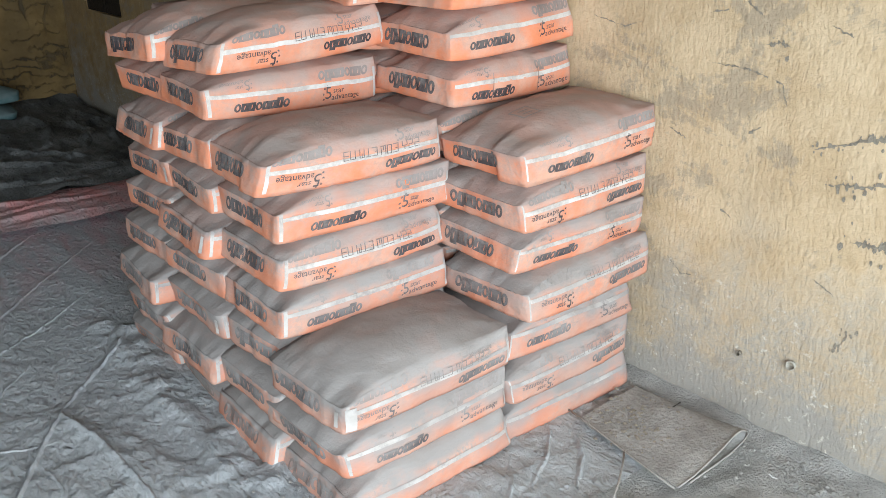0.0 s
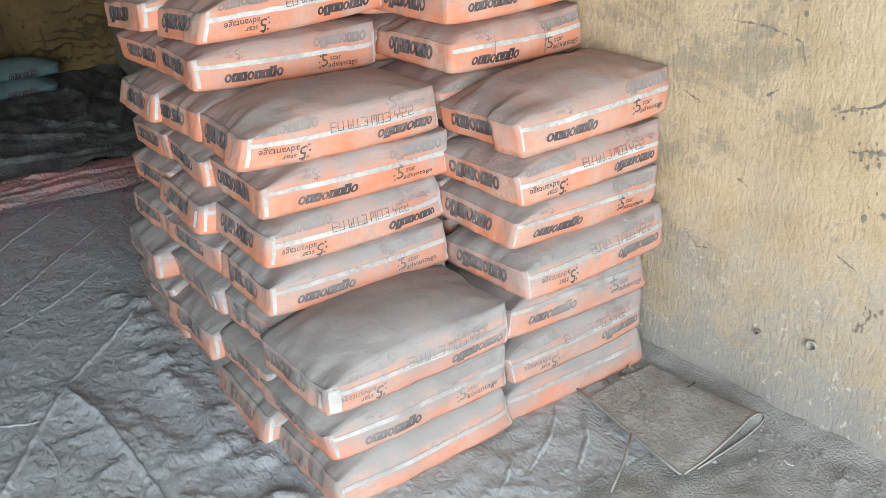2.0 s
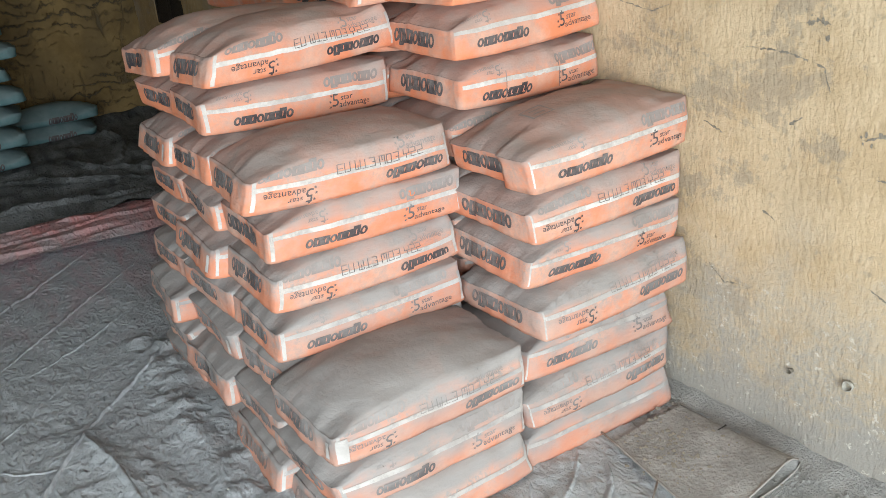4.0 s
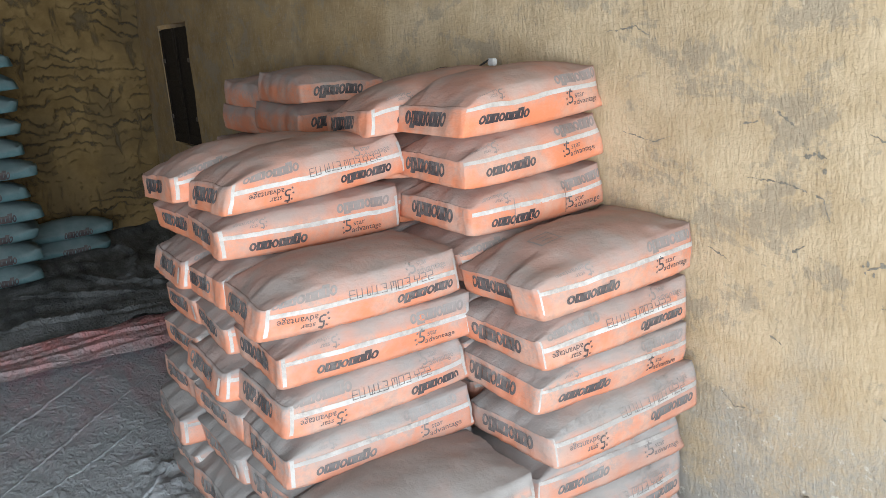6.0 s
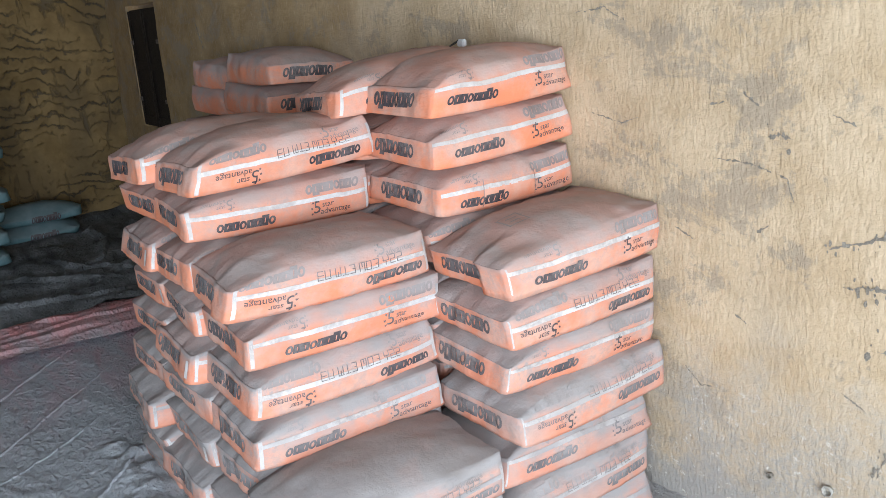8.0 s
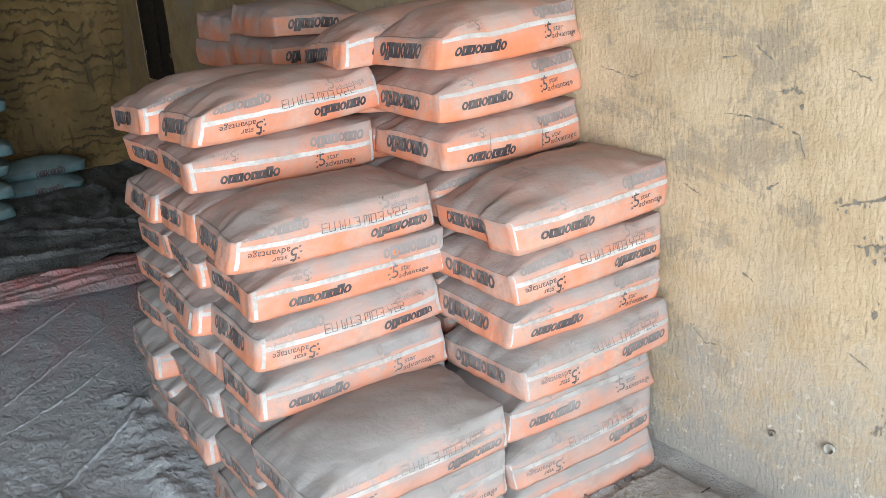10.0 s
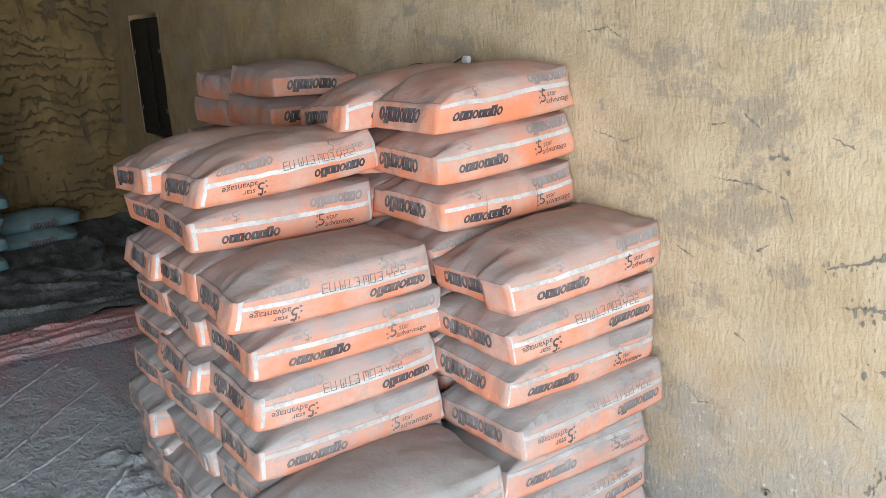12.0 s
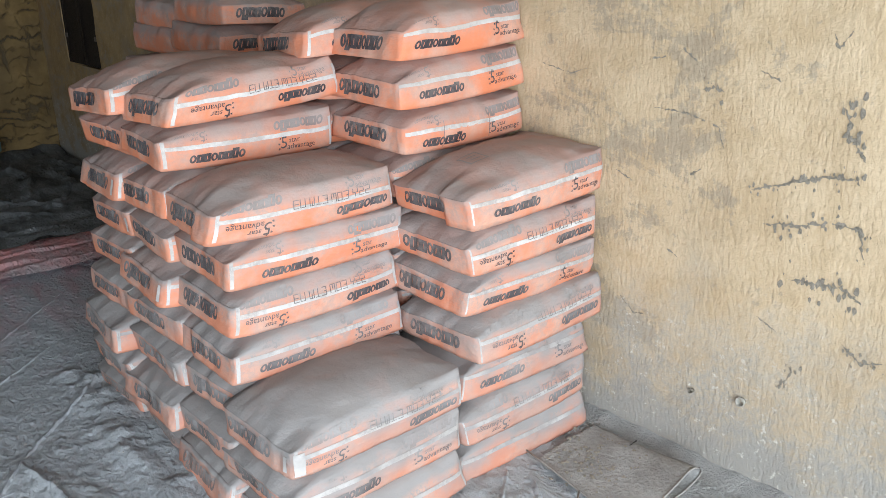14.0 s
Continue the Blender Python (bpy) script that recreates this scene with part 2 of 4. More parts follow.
M_WALL, M_MUD = plaster(), mud_wall()
M_TARP = tarp("grey_dusty_tarpaulin", (0.50, 0.31, 0.34), (0.40, 0.39, 0.43), (0.49, 0.51, 0.525), 0.72, 1.1)
M_DARK = tarp("black_tarpaulin", (0.03, 0.034, 0.034), (0.045, 0.05, 0.049), (0.30, 0.31, 0.315), 0.1, 0.8)
M_PINK = tarp("faded_red_tarpaulin", (0.68, 0.27, 0.26), (0.52, 0.24, 0.235), (0.45, 0.40, 0.41), 0.1, 0.7)
M_GROUND = grainy("cement_covered_ground", (0.40, 0.385, 0.365), (0.53, 0.515, 0.49), 0.95, 14.0, 0.9, 0.025)
M_SCAR = grainy("bare_grey_render", (0.28, 0.245, 0.20), (0.38, 0.335, 0.27), 0.95, 60.0, 0.8, 0.01)
M_SHUTTER = grainy("dark_wood", (0.018, 0.014, 0.012), (0.035, 0.026, 0.02), 0.7, 20.0)
M_IRON = grainy("rusty_iron", (0.12, 0.10, 0.09), (0.22, 0.19, 0.17), 0.55, 40.0, 0.3, 0.003, 0.6)
# greys of the unseen walls and ceiling, kept dark to limit bounced light
M_UNSEEN_WALL = grainy("unseen_wall_grey", (0.22, 0.22, 0.215), (0.29, 0.29, 0.285), 0.9, 3.0)
M_UNSEEN_ROOF = grainy("unseen_roof_grey", (0.12, 0.12, 0.12), (0.16, 0.16, 0.16), 0.8, 3.0)
M_PALE = grainy("pale_cloth_edge", (0.30, 0.275, 0.25), (0.40, 0.37, 0.34), 0.85, 60.0)
M_STRAP = grainy("black_plastic", (0.02, 0.02, 0.022), (0.05, 0.048, 0.046), 0.5, 30.0)
M_STRING = grainy("white_thread", (0.6, 0.6, 0.6), (0.75, 0.74, 0.72), 0.8, 60.0)


# ---- building helpers ----
def link_mesh(name, verts, faces, material, parent=None, label="", smooth=True):
    me = bpy.data.meshes.new(name)
    me.from_pydata([tuple(v) for v in verts], [], faces)
    me.materials.append(material)
    if smooth:
        me.polygons.foreach_set("use_smooth", [True] * len(me.polygons))
    me.update()
    ob = new(name, me)
    if parent is not None:
        ob.parent = parent
    if label:
        ob["label"] = label
    return ob


def part(name, bm, material, parent, label="", smooth=False):
    me = bpy.data.meshes.new(name)
    bm.to_mesh(me)
    bm.free()
    me.materials.append(material)
    if smooth:
        me.polygons.foreach_set("use_smooth", [True] * len(me.polygons))
    ob = new(name, me)
    ob.parent = parent
    if label:
        ob["label"] = label
    return ob


def add_box(bm, lo, hi, bevel=0.0):
    mid = [(a + b) / 2 for a, b in zip(lo, hi)]
    size = [b - a for a, b in zip(lo, hi)]
    r = bmesh.ops.create_cube(bm, size=1.0, matrix=Matrix.Translation(mid) @ Matrix.Diagonal((*size, 1)))
    if bevel:
        edges = list({e for v in r["verts"] for e in v.link_edges})
        bmesh.ops.bevel(bm, geom=edges, offset=bevel, segments=2, affect="EDGES")
    return bm


def box(lo, hi, bevel=0.0):
    return add_box(bmesh.new(), lo, hi, bevel)


def thing(name, label, category, group="", m=None):
    ob = new(name)
    ob.empty_display_size = 0.1
    if m is not None:
        ob.matrix_basis = m
    return tagged(ob, label, category, group)


def fbm(x, y, z=0.0, octaves=3):
    return noise.fractal(Vector((x, y, z)), 0.9, 2.0, octaves)


# ---- the room ----
WALL_SLOPE = 0.031
X_BACK, X_FRONT, Y_SIDE, HEIGHT = -8.3, 2.2, -3.6, 3.2


def wall_y(x):
    return 2.372 + (x + 1.5) * WALL_SLOPE


# plastered side wall with the shuttered opening in it
WX0, WX1, WZ0, WZ1 = -7.66, -6.85, 0.91, 1.93


def build_side_wall():
    step = 0.06
    xs = list(np.arange(-8.7, WX0, 0.08)) + [WX0, -7.5, -7.35, -7.2, -7.05, -6.95, WX1]
    xs += list(np.arange(WX1 + 0.05, X_FRONT + 0.3, step))
    zs = list(np.arange(-0.1, WZ0, step)) + [WZ0] + list(np.arange(WZ0 + 0.05, WZ1, step)) + [WZ1] + list(np.arange(WZ1 + 0.05, HEIGHT + 0.1, step))
    verts, faces, nx = [], [], len(xs)
    for z in zs:
        for x in xs:
            d = 0.012 * fbm(x * 1.4, z * 1.4, 3.0) + 0.006 * fbm(x * 6, z * 4, 9.0) + 0.002 * fbm(x * 23, z * 12, 5.0, 2)
            verts.append((x, wall_y(x) + d, z))
    front = len(verts)
    for j in range(len(zs) - 1):
        for i in range(nx - 1):
            cx, cz = (xs[i] + xs[i + 1]) / 2, (zs[j] + zs[j + 1]) / 2
            if WX0 < cx < WX1 and WZ0 < cz < WZ1:
                continue
            k = j * nx + i
            faces.append((k, k + 1, k + 1 + nx, k + nx))
    # back face and reveals, 0.25 thick
    def back_ring(x0, x1, z0, z1):
        out = []
        for x, z in ((x0, z0), (x1, z0), (x1, z1), (x0, z1)):
            out.append(len(verts))
            verts.append((x, wall_y(x) + 0.25, z))
        return out
    o = back_ring(xs[0], xs[-1], zs[0], zs[-1])
    h = back_ring(WX0, WX1, WZ0, WZ1)
    f = []
    for x, z in ((WX0, WZ0), (WX1, WZ0), (WX1, WZ1), (WX0, WZ1)):
        f.append(len(verts))
        verts.append((x, wall_y(x) + 0.004, z))
    for i in range(4):
        n = (i + 1) % 4
        faces.append((o[i], o[n], h[n], h[i]))
        faces.append((f[i], f[n], h[n], h[i]))
    top = [(len(zs) - 1) * nx, len(zs) * nx - 1]
    faces.append((top[0], top[1], o[2], o[3]))
    ob = link_mesh("wall_side", verts, faces, M_WALL)
    return tagged(ob, "yellow ochre plastered wall, scuffed and grey with cement", "wall", kind="structure")


wall_side = build_side_wall()


def build_back_wall():
    ys, zs = np.arange(-4.0, wall_y(X_BACK) + 0.04, 0.05), np.arange(-0.1, HEIGHT + 0.06, 0.03)
    verts, faces, ny = [], [], len(ys)
    for z in zs:
        for y in ys:
            wob = 0.35 * fbm(y * 1.1, z * 0.7, 2.0)
            joint = abs(((z * 7.2 + wob) % 1.0) - 0.5) * 2
            deep = max(0.0, joint - 0.72) / 0.28 * max(0.0, 0.55 + fbm(y * 1.6, z * 3.0, 7.0))
            d = 0.03 * fbm(y * 1.3, z * 2.0, 4.0) + 0.012 * fbm(y * 7, z * 7, 1.0) - 0.012 * deep
            verts.append((X_BACK + d, y, z))
    for j in range(len(zs) - 1):
        for i in range(ny - 1):
            k = j * ny + i
            faces.append((k, k + 1, k + 1 + ny, k + ny))
    n = len(verts)
    for y, z in ((ys[0], zs[0]), (ys[-1], zs[0]), (ys[-1], zs[-1]), (ys[0], zs[-1])):
        verts.append((X_BACK - 0.35, y, z))
    faces.append((n, n + 3, n + 2, n + 1))
    ob = link_mesh("wall_back", verts, faces, M_MUD)
    return tagged(ob, "rough ochre mud wall with dark cracked courses", "wall", kind="structure")


build_back_wall()


def plain_wall(name, lo, hi, material, label, category="wall"):
    ob = part(name, box(lo, hi), material, None)
    return tagged(ob, label, category, kind="structure")


# added out of view to close the room and hold back stray light
plain_wall("unseen_wall_opposite", (X_BACK - 0.3, Y_SIDE - 0.25, -0.1), (X_FRONT + 0.25, Y_SIDE, HEIGHT), M_UNSEEN_WALL, "unseen plain grey wall, added to close the room")
plain_wall("unseen_front_pier", (X_FRONT, 1.7, -0.1), (X_FRONT + 0.25, 2.4, HEIGHT - 0.005), M_UNSEEN_WALL, "unseen plain grey pier, added beside the open front")
plain_wall("unseen_front_lintel", (X_FRONT, Y_SIDE + 0.005, 2.75), (X_FRONT + 0.25, 1.695, HEIGHT - 0.005), M_UNSEEN_WALL, "unseen plain grey lintel, added over the open front")
plain_wall("ceiling", (X_BACK - 0.4, Y_SIDE - 0.3, HEIGHT + 0.11), (X_FRONT + 0.4, 2.9, HEIGHT + 0.2), M_UNSEEN_ROOF, "unseen dull grey ceiling, added to close the room", "ceiling")


def build_ground():
    xs = [-60.0, -20.0] + list(np.arange(-9.2, -2.2, 0.4)) + list(np.arange(-2.2, 0.6, 0.03)) + [1.0, 2.0, 3.2, 6.0, 20.0, 60.0]
    ys = [-60.0, -20.0, -6.0, -3.0, -1.0] + list(np.arange(0.0, 1.2, 0.1)) + list(np.arange(1.2, 2.6, 0.03)) + [4.0, 10.0, 60.0]
    verts, faces, nx = [], [], len(xs)
    for y in ys:
        for x in xs:
            near = 1.0 if (-2.2 < x < 0.6 and 1.2 < y < 2.6) else 0.0
            z = -0.03 + near * (0.012 * fbm(x * 3, y * 3, 1.0) + 0.012 * fbm(x * 14, y * 14, 2.0))
            # rubble banked against the wall
            z += near * 0.05 * max(0.0, 1 - (wall_y(x) - y) / 0.22)
            verts.append((x, y, z))
    for j in range(len(ys) - 1):
        for i in range(nx - 1):
            k = j * nx + i
            faces.append((k, k + 1, k + 1 + nx, k + nx))
    return tagged(link_mesh("ground", verts, faces, M_GROUND), "grey cement-covered earth floor", "ground", kind="structure")


build_ground()


# ---- tarpaulins on the floor ----
def seg_dist(px, py, a, b):
    ax, ay, bx, by = *a, *b
    dx, dy = bx - ax, by - ay
    t = max(0.0, min(1.0, ((px - ax) * dx + (py - ay) * dy) / (dx * dx + dy * dy)))
    ex, ey = px - ax - t * dx, py - ay - t * dy
    return math.hypot(ex, ey), (dx * ey - dy * ex)


FOLDS = [  # from, to, height, width
    ((-2.83, 0.50), (-2.30, 0.62), 0.018, 0.06),
    ((-2.62, 0.62), (-2.20, 0.72), 0.014, 0.05),
    ((-2.9, 0.80), (-2.35, 0.86), 0.018, 0.05),
]


def build_tarp(name, x0, x1, y0, y1, step, height, material, label, dust=None, edge=None):
    nx, ny = int((x1 - x0) / step) + 1, int((y1 - y0) / step) + 1
    verts, faces, vals = [], [], []
    for j in range(ny):
        for i in range(nx):
            x, y = x0 + i * step, y0 + j * step
            px, py = (x, y) if edge is None else edge(x, y)
            verts.append((px, py, height(px, py)))
            vals.append(dust(px, py) if dust else 0.0)
    for j in range(ny - 1):
        for i in range(nx - 1):
            k = j * nx + i
            faces.append((k, k + 1, k + 1 + nx, k + nx))
    ob = link_mesh(name, verts, faces, material)
    at = ob.data.attributes.new("dust", "FLOAT", "POINT")
    at.data.foreach_set("value", vals)
    return tagged(ob, label, "tarpaulin")


def grey_height(x, y):
    h = 0.0
    for a, b, up, w in FOLDS:
        d, s = seg_dist(x, y, a, b)
        if d < 4 * w:
            h += up * math.exp(-d / (w * (0.5 if s > 0 else 1.0)))
    wx, wy = x + 0.15 * fbm(x * 1.5, y * 1.5, 5.0), y + 0.15 * fbm(x * 1.5, y * 1.5, 8.0)
    r1 = 1 - min(1.0, 2.2 * abs(fbm(wx * 1.3 + wy * 0.9, wy * 4.2 - wx * 0.7, 2.0, 2)))
    r2 = 1 - min(1.0, 2.4 * abs(fbm(wx * 4.5, wy * 6.0, 6.0, 2)))
    near = math.exp(-max(0.0, math.hypot(max(0, -3.0 - x), max(0.0, 0.35 - y))) * 2.5)
    r3 = 1 - min(1.0, 2.6 * abs(fbm(wx * 10.0 + 3 * wy, wy * 15.0, 9.0, 2)))
    h += 0.005 * r1 ** 2 + (0.001 + 0.006 * near) * r2 ** 3 + (0.0015 + 0.004 * near) * r3 ** 2
    # crumpled where it is pushed up against the bags
    if x > -3.5 and y < 1.05:
        lump = max(0.0, 1 - abs(y - 0.88 + 0.10 * fbm(x * 3, 0, 0)) / 0.16)
        h += 0.035 * lump * max(0.0, 0.35 + fbm(x * 8, y * 8, 3.0))
    return h + 0.003 * fbm(x * 22, y * 30, 1.0) - 0.010


def grey_dust(x, y):
    # thin dust towards the back, where the red weave shows through
    return max(-0.7, min(0.25, (x + 3.7) * 0.5 - max(0.0, 0.35 - y) * 0.6))


grey_tarp = build_tarp("ground_tarpaulin", -5.5, -1.34, -0.7, 2.33, 0.016, grey_height, M_TARP, "grey dust-covered reddish tarpaulin, creased on the floor", grey_dust,
                       lambda x, y: (x + (0.05 * fbm(y * 2.0, 1.0) if x > -1.5 and y < 1.3 else 0.0), y + (0.06 * fbm(x * 1.5, 2.0) if y < -0.5 else 0.0)))


def crease(points, high, wide, seed, ground=None, material=None, parent=None, dust=None):
    """A pressed fold standing up from the tarpaulin, steep on one side."""
    ground, dust = ground or grey_height, dust or grey_dust
    line = []
    for a, b in zip(points, points[1:]):
        n = max(2, int(math.hypot(b[0] - a[0], b[1] - a[1]) / 0.02))
        line += [(a[0] + (b[0] - a[0]) * i / n, a[1] + (b[1] - a[1]) * i / n) for i in range(n)]
    line.append(points[-1])
    prof = ((-1.0, -0.25), (-0.55, 0.25), (-0.2, 0.8), (0.0, 1.0), (0.2, 0.85), (0.35, 0.2), (0.55, -0.3))
    verts, faces, m = [], [], len(prof)
    for i, (x, y) in enumerate(line):
        a, b = line[max(0, i - 1)], line[min(len(line) - 1, i + 1)]
        dx, dy = b[0] - a[0], b[1] - a[1]
        n = math.hypot(dx, dy)
        f = math.sin(math.pi * (i + 0.3) / (len(line) - 0.4)) ** 0.5
        k = wide * (0.75 + 0.5 * abs(fbm(i * 0.15, seed))) * (0.4 + 0.6 * f)
        side = 0.016 * fbm(i * 0.05, seed, 4.0) + 0.004 * fbm(i * 0.2, seed, 6.0)
        for s, h in prof:
            px, py = x - dy / n * (s * k + side), y + dx / n * (s * k + side)
            verts.append((px, py, ground(px, py) + h * high * f * (0.8 + 0.4 * fbm(i * 0.3, seed, 2.0))))
    for i in range(len(line) - 1):
        for j in range(m - 1):
            q = i * m + j
            faces.append((q, q + m, q + m + 1, q + 1))
    ob = link_mesh("fold", verts, faces, material or M_TARP, parent or grey_tarp)
    at = ob.data.attributes.new("dust", "FLOAT", "POINT")
    at.data.foreach_set("value", [dust(v[0], v[1]) for v in verts])
    return ob


crease([(-3.40, 0.97), (-3.12, 0.74), (-2.84, 0.50)], 0.014, 0.022, 1)
crease([(-2.85, 0.51), (-2.62, 0.375), (-2.40, 0.25), (-2.2, 0.1)], 0.020, 0.022, 2)
crease([(-2.84, 0.50), (-2.62, 0.54), (-2.40, 0.575), (-2.15, 0.60), (-1.95, 0.60)], 0.013, 0.03, 3)
crease([(-2.66, 0.44), (-2.72, 0.30), (-2.86, 0.16)], 0.006, 0.010, 4)
crease([(-2.58, 0.36), (-2.40, 0.38), (-2.25, 0.34)], 0.006, 0.010, 5)
crease([(-3.9, 0.95), (-3.6, 0.62), (-3.42, 0.36)], 0.007, 0.014, 6)
crease([(-4.6, 1.2), (-4.15, 0.78), (-3.7, 0.40), (-3.3, 0.12)], 0.007, 0.018, 7)
crease([(-3.3, 0.52), (-3.05, 0.30), (-2.9, 0.12)], 0.005, 0.010, 8)
crease([(-4.9, 0.95), (-4.5, 0.60), (-4.1, 0.25)], 0.010, 0.020, 9)
crease([(-1.68, 1.82), (-1.58, 1.70), (-1.50, 1.55)], 0.010, 0.02, 14)
crease([(-1.60, 1.86), (-1.50, 1.80), (-1.40, 1.66)], 0.014, 0.025, 15)
crease([(-1.66, 1.60), (-1.55, 1.52), (-1.46, 1.40)], 0.008, 0.02, 16)


def dark_height(x, y):
    wx, wy = x + 0.25 * fbm(x, y, 5.0), y + 0.25 * fbm(x, y, 8.0)
    r = 1 - min(1.0, 1.8 * abs(fbm(wx * 1.9, wy * 1.0, 2.0, 2)))
    edge = max(0.0, 1 - (x + 8.3) / 0.3) * 0.04
    return 0.02 + 0.03 * r ** 2 + 0.012 * fbm(x * 5, y * 5, 1.0) + edge + 0.02 * max(0.0, min(1.0, (-5.35 - x) / 0.1))


black_tarp = build_tarp("black_tarpaulin", -8.3, -5.36, -1.8, 2.14, 0.04, dark_height, M_DARK, "black dusty tarpaulin lying rumpled by the back wall", lambda x, y: (y - 1.4) * -0.12,
           lambda x, y: (x + (0.10 * fbm(y * 1.2, 3.0, 0.0) if x > -5.6 else 0.0), y))


def pink_height(x, y):
    r = 1 - abs(fbm(x * 6.5 + 1.4 * y, y * 0.7, 4.0, 2))
    c = (x + 5.15) / 0.32
    return 0.012 + 0.045 * max(0.0, 1 - c * c) * (0.5 + 0.5 * r) + 0.02 * r ** 3


red_tarp = build_tarp("red_tarpaulin_hem", -5.48, -4.84, -1.8, 1.75, 0.03, pink_height, M_PINK, "faded red folded tarpaulin edge on the floor", lambda x, y: (x + 5.2) * 1.1)


black_dust = lambda x, y: (y - 1.4) * -0.12
for n, pts in enumerate((
        [(-7.9, 1.5), (-7.2, 1.62), (-6.6, 1.45), (-6.1, 1.0)], [(-7.6, 1.75), (-6.9, 1.85), (-6.3, 1.62), (-5.9, 1.25)],
        [(-7.8, 1.95), (-7.0, 2.02), (-6.3, 1.9)], [(-6.6, 0.6), (-6.2, 1.0), (-5.9, 1.5)], [(-5.75, 0.2), (-5.7, 0.8), (-5.62, 1.5)], [(-6.9, 1.1), (-6.5, 1.2), (-6.1, 1.6)])):
    crease(pts, 0.035, 0.09, 60 + n, dark_height, M_DARK, black_tarp, black_dust)
for n, (x, up) in enumerate(((-5.30, 0.018), (-5.14, 0.022), (-5.02, 0.012), (-4.93, 0.014))):
    crease([(x + 0.05, -0.5), (x, 0.3), (x + 0.02, 0.9), (x - 0.02, 1.6)], up, 0.035, 70 + n, pink_height, M_PINK, red_tarp, lambda x, y: (x + 5.2) * 1.1)


def tube(name, points, radius, material, parent=None, label=""):
    """A thin round cord along the points."""
    pts = [Vector(p) for p in points]
    verts, faces, n = [], [], 6
    for i, p in enumerate(pts):
        d = (pts[min(i + 1, len(pts) - 1)] - pts[max(i - 1, 0)]).normalized()
        a = d.orthogonal().normalized()
        b = d.cross(a)
        for k in range(n):
            t = 2 * math.pi * k / n
            verts.append(p + radius * (math.cos(t) * a + math.sin(t) * b))
    for i in range(len(pts) - 1):
        for k in range(n):
            j = (k + 1) % n
            faces.append((i * n + k, i * n + j, (i + 1) * n + j, (i + 1) * n + k))
    faces += [tuple(range(n - 1, -1, -1)), tuple(range((len(pts) - 1) * n, len(pts) * n))]
    return link_mesh(name, verts, faces, material, parent, label)


def build_flap():
    """The tarpaulin's folded corner by the wall, a flat loop open towards the front."""
    prof = [(1.90, 0.004), (1.98, 0.016), (2.06, 0.03), (2.14, 0.05), (2.20, 0.064), (2.235, 0.066), (2.262, 0.056), (2.272, 0.036), (2.262, 0.016), (2.235, 0.006), (2.18, 0.002), (2.08, 0.0), (1.96, -0.002)]
    n, m = 22, len(prof)
    verts, faces, hem = [], [], []
    for i in range(n + 1):
        f = i / n
        x = -1.66 + 0.46 * f
        for y, z in prof:
            k = 0.15 + 0.85 * f ** 1.5
            yy = 2.26 + (y - 2.26) * (0.9 + 0.12 * f) - 0.012
            verts.append((x + 0.03 * (2.26 - yy) + 0.006 * fbm(yy * 9, x * 4), yy, 0.006 + z * k + (0.006 * abs(fbm(x * 9, yy * 9, 2.0)) + 0.012 * abs(fbm(x * 4 + yy * 3, yy * 5, 7.0))) * (1 if z > 0.003 else 0)))
            if i == n:
                hem.append(verts[-1])
    for i in range(n):
        for j in range(m - 1):
            k = i * m + j
            faces.append((k, k + m, k + m + 1, k + 1))
    ob = link_mesh("tarpaulin_fold", verts, faces, M_FLAP)
    tagged(ob, "dusty brown folded corner of a tarpaulin beside the wall", "tarpaulin")
    tube("hem", hem, 0.0035, M_PALE, ob, "pale sewn hem")


M_FLAP = grainy("brown_dusty_cloth", (0.32, 0.305, 0.285), (0.47, 0.455, 0.435), 0.9, 9.0, 0.8, 0.015)
build_flap()


# the tarpaulin's sewn edges where it ends beside the stack
seam = tube("tarpaulin_hem", [(-1.72, 1.94, 0.012), (-1.60, 1.925, 0.016), (-1.46, 1.905, 0.014), (-1.30, 1.885, 0.012), (-1.20, 1.875, 0.01)], 0.0035, M_PALE)
tagged(seam, "pale sewn hem of the tarpaulin on the floor", "tarpaulin hem")
seam2 = tube("tarpaulin_hem", [(-1.42, 1.90, 0.014), (-1.37, 1.83, 0.016), (-1.32, 1.75, 0.012), (-1.27, 1.66, 0.01)], 0.0035, M_PALE)
tagged(seam2, "pale sewn hem of the tarpaulin on the floor", "tarpaulin hem")
scrap = tube("thread_scrap", [(-1.06, 2.16, 0.0), (-1.055, 2.172, 0.010), (-1.042, 2.165, 0.009), (-1.03, 2.18, 0.003)], 0.0022, M_STRING)
tagged(scrap, "short white thread scrap on the dirt floor", "thread")
twig = tube("twig", [(-1.50, 2.20, 0.012), (-1.47, 2.215, 0.03), (-1.45, 2.235, 0.055)], 0.003, M_SHUTTER)
tagged(twig, "thin dark twig lying on the tarpaulin", "twig")


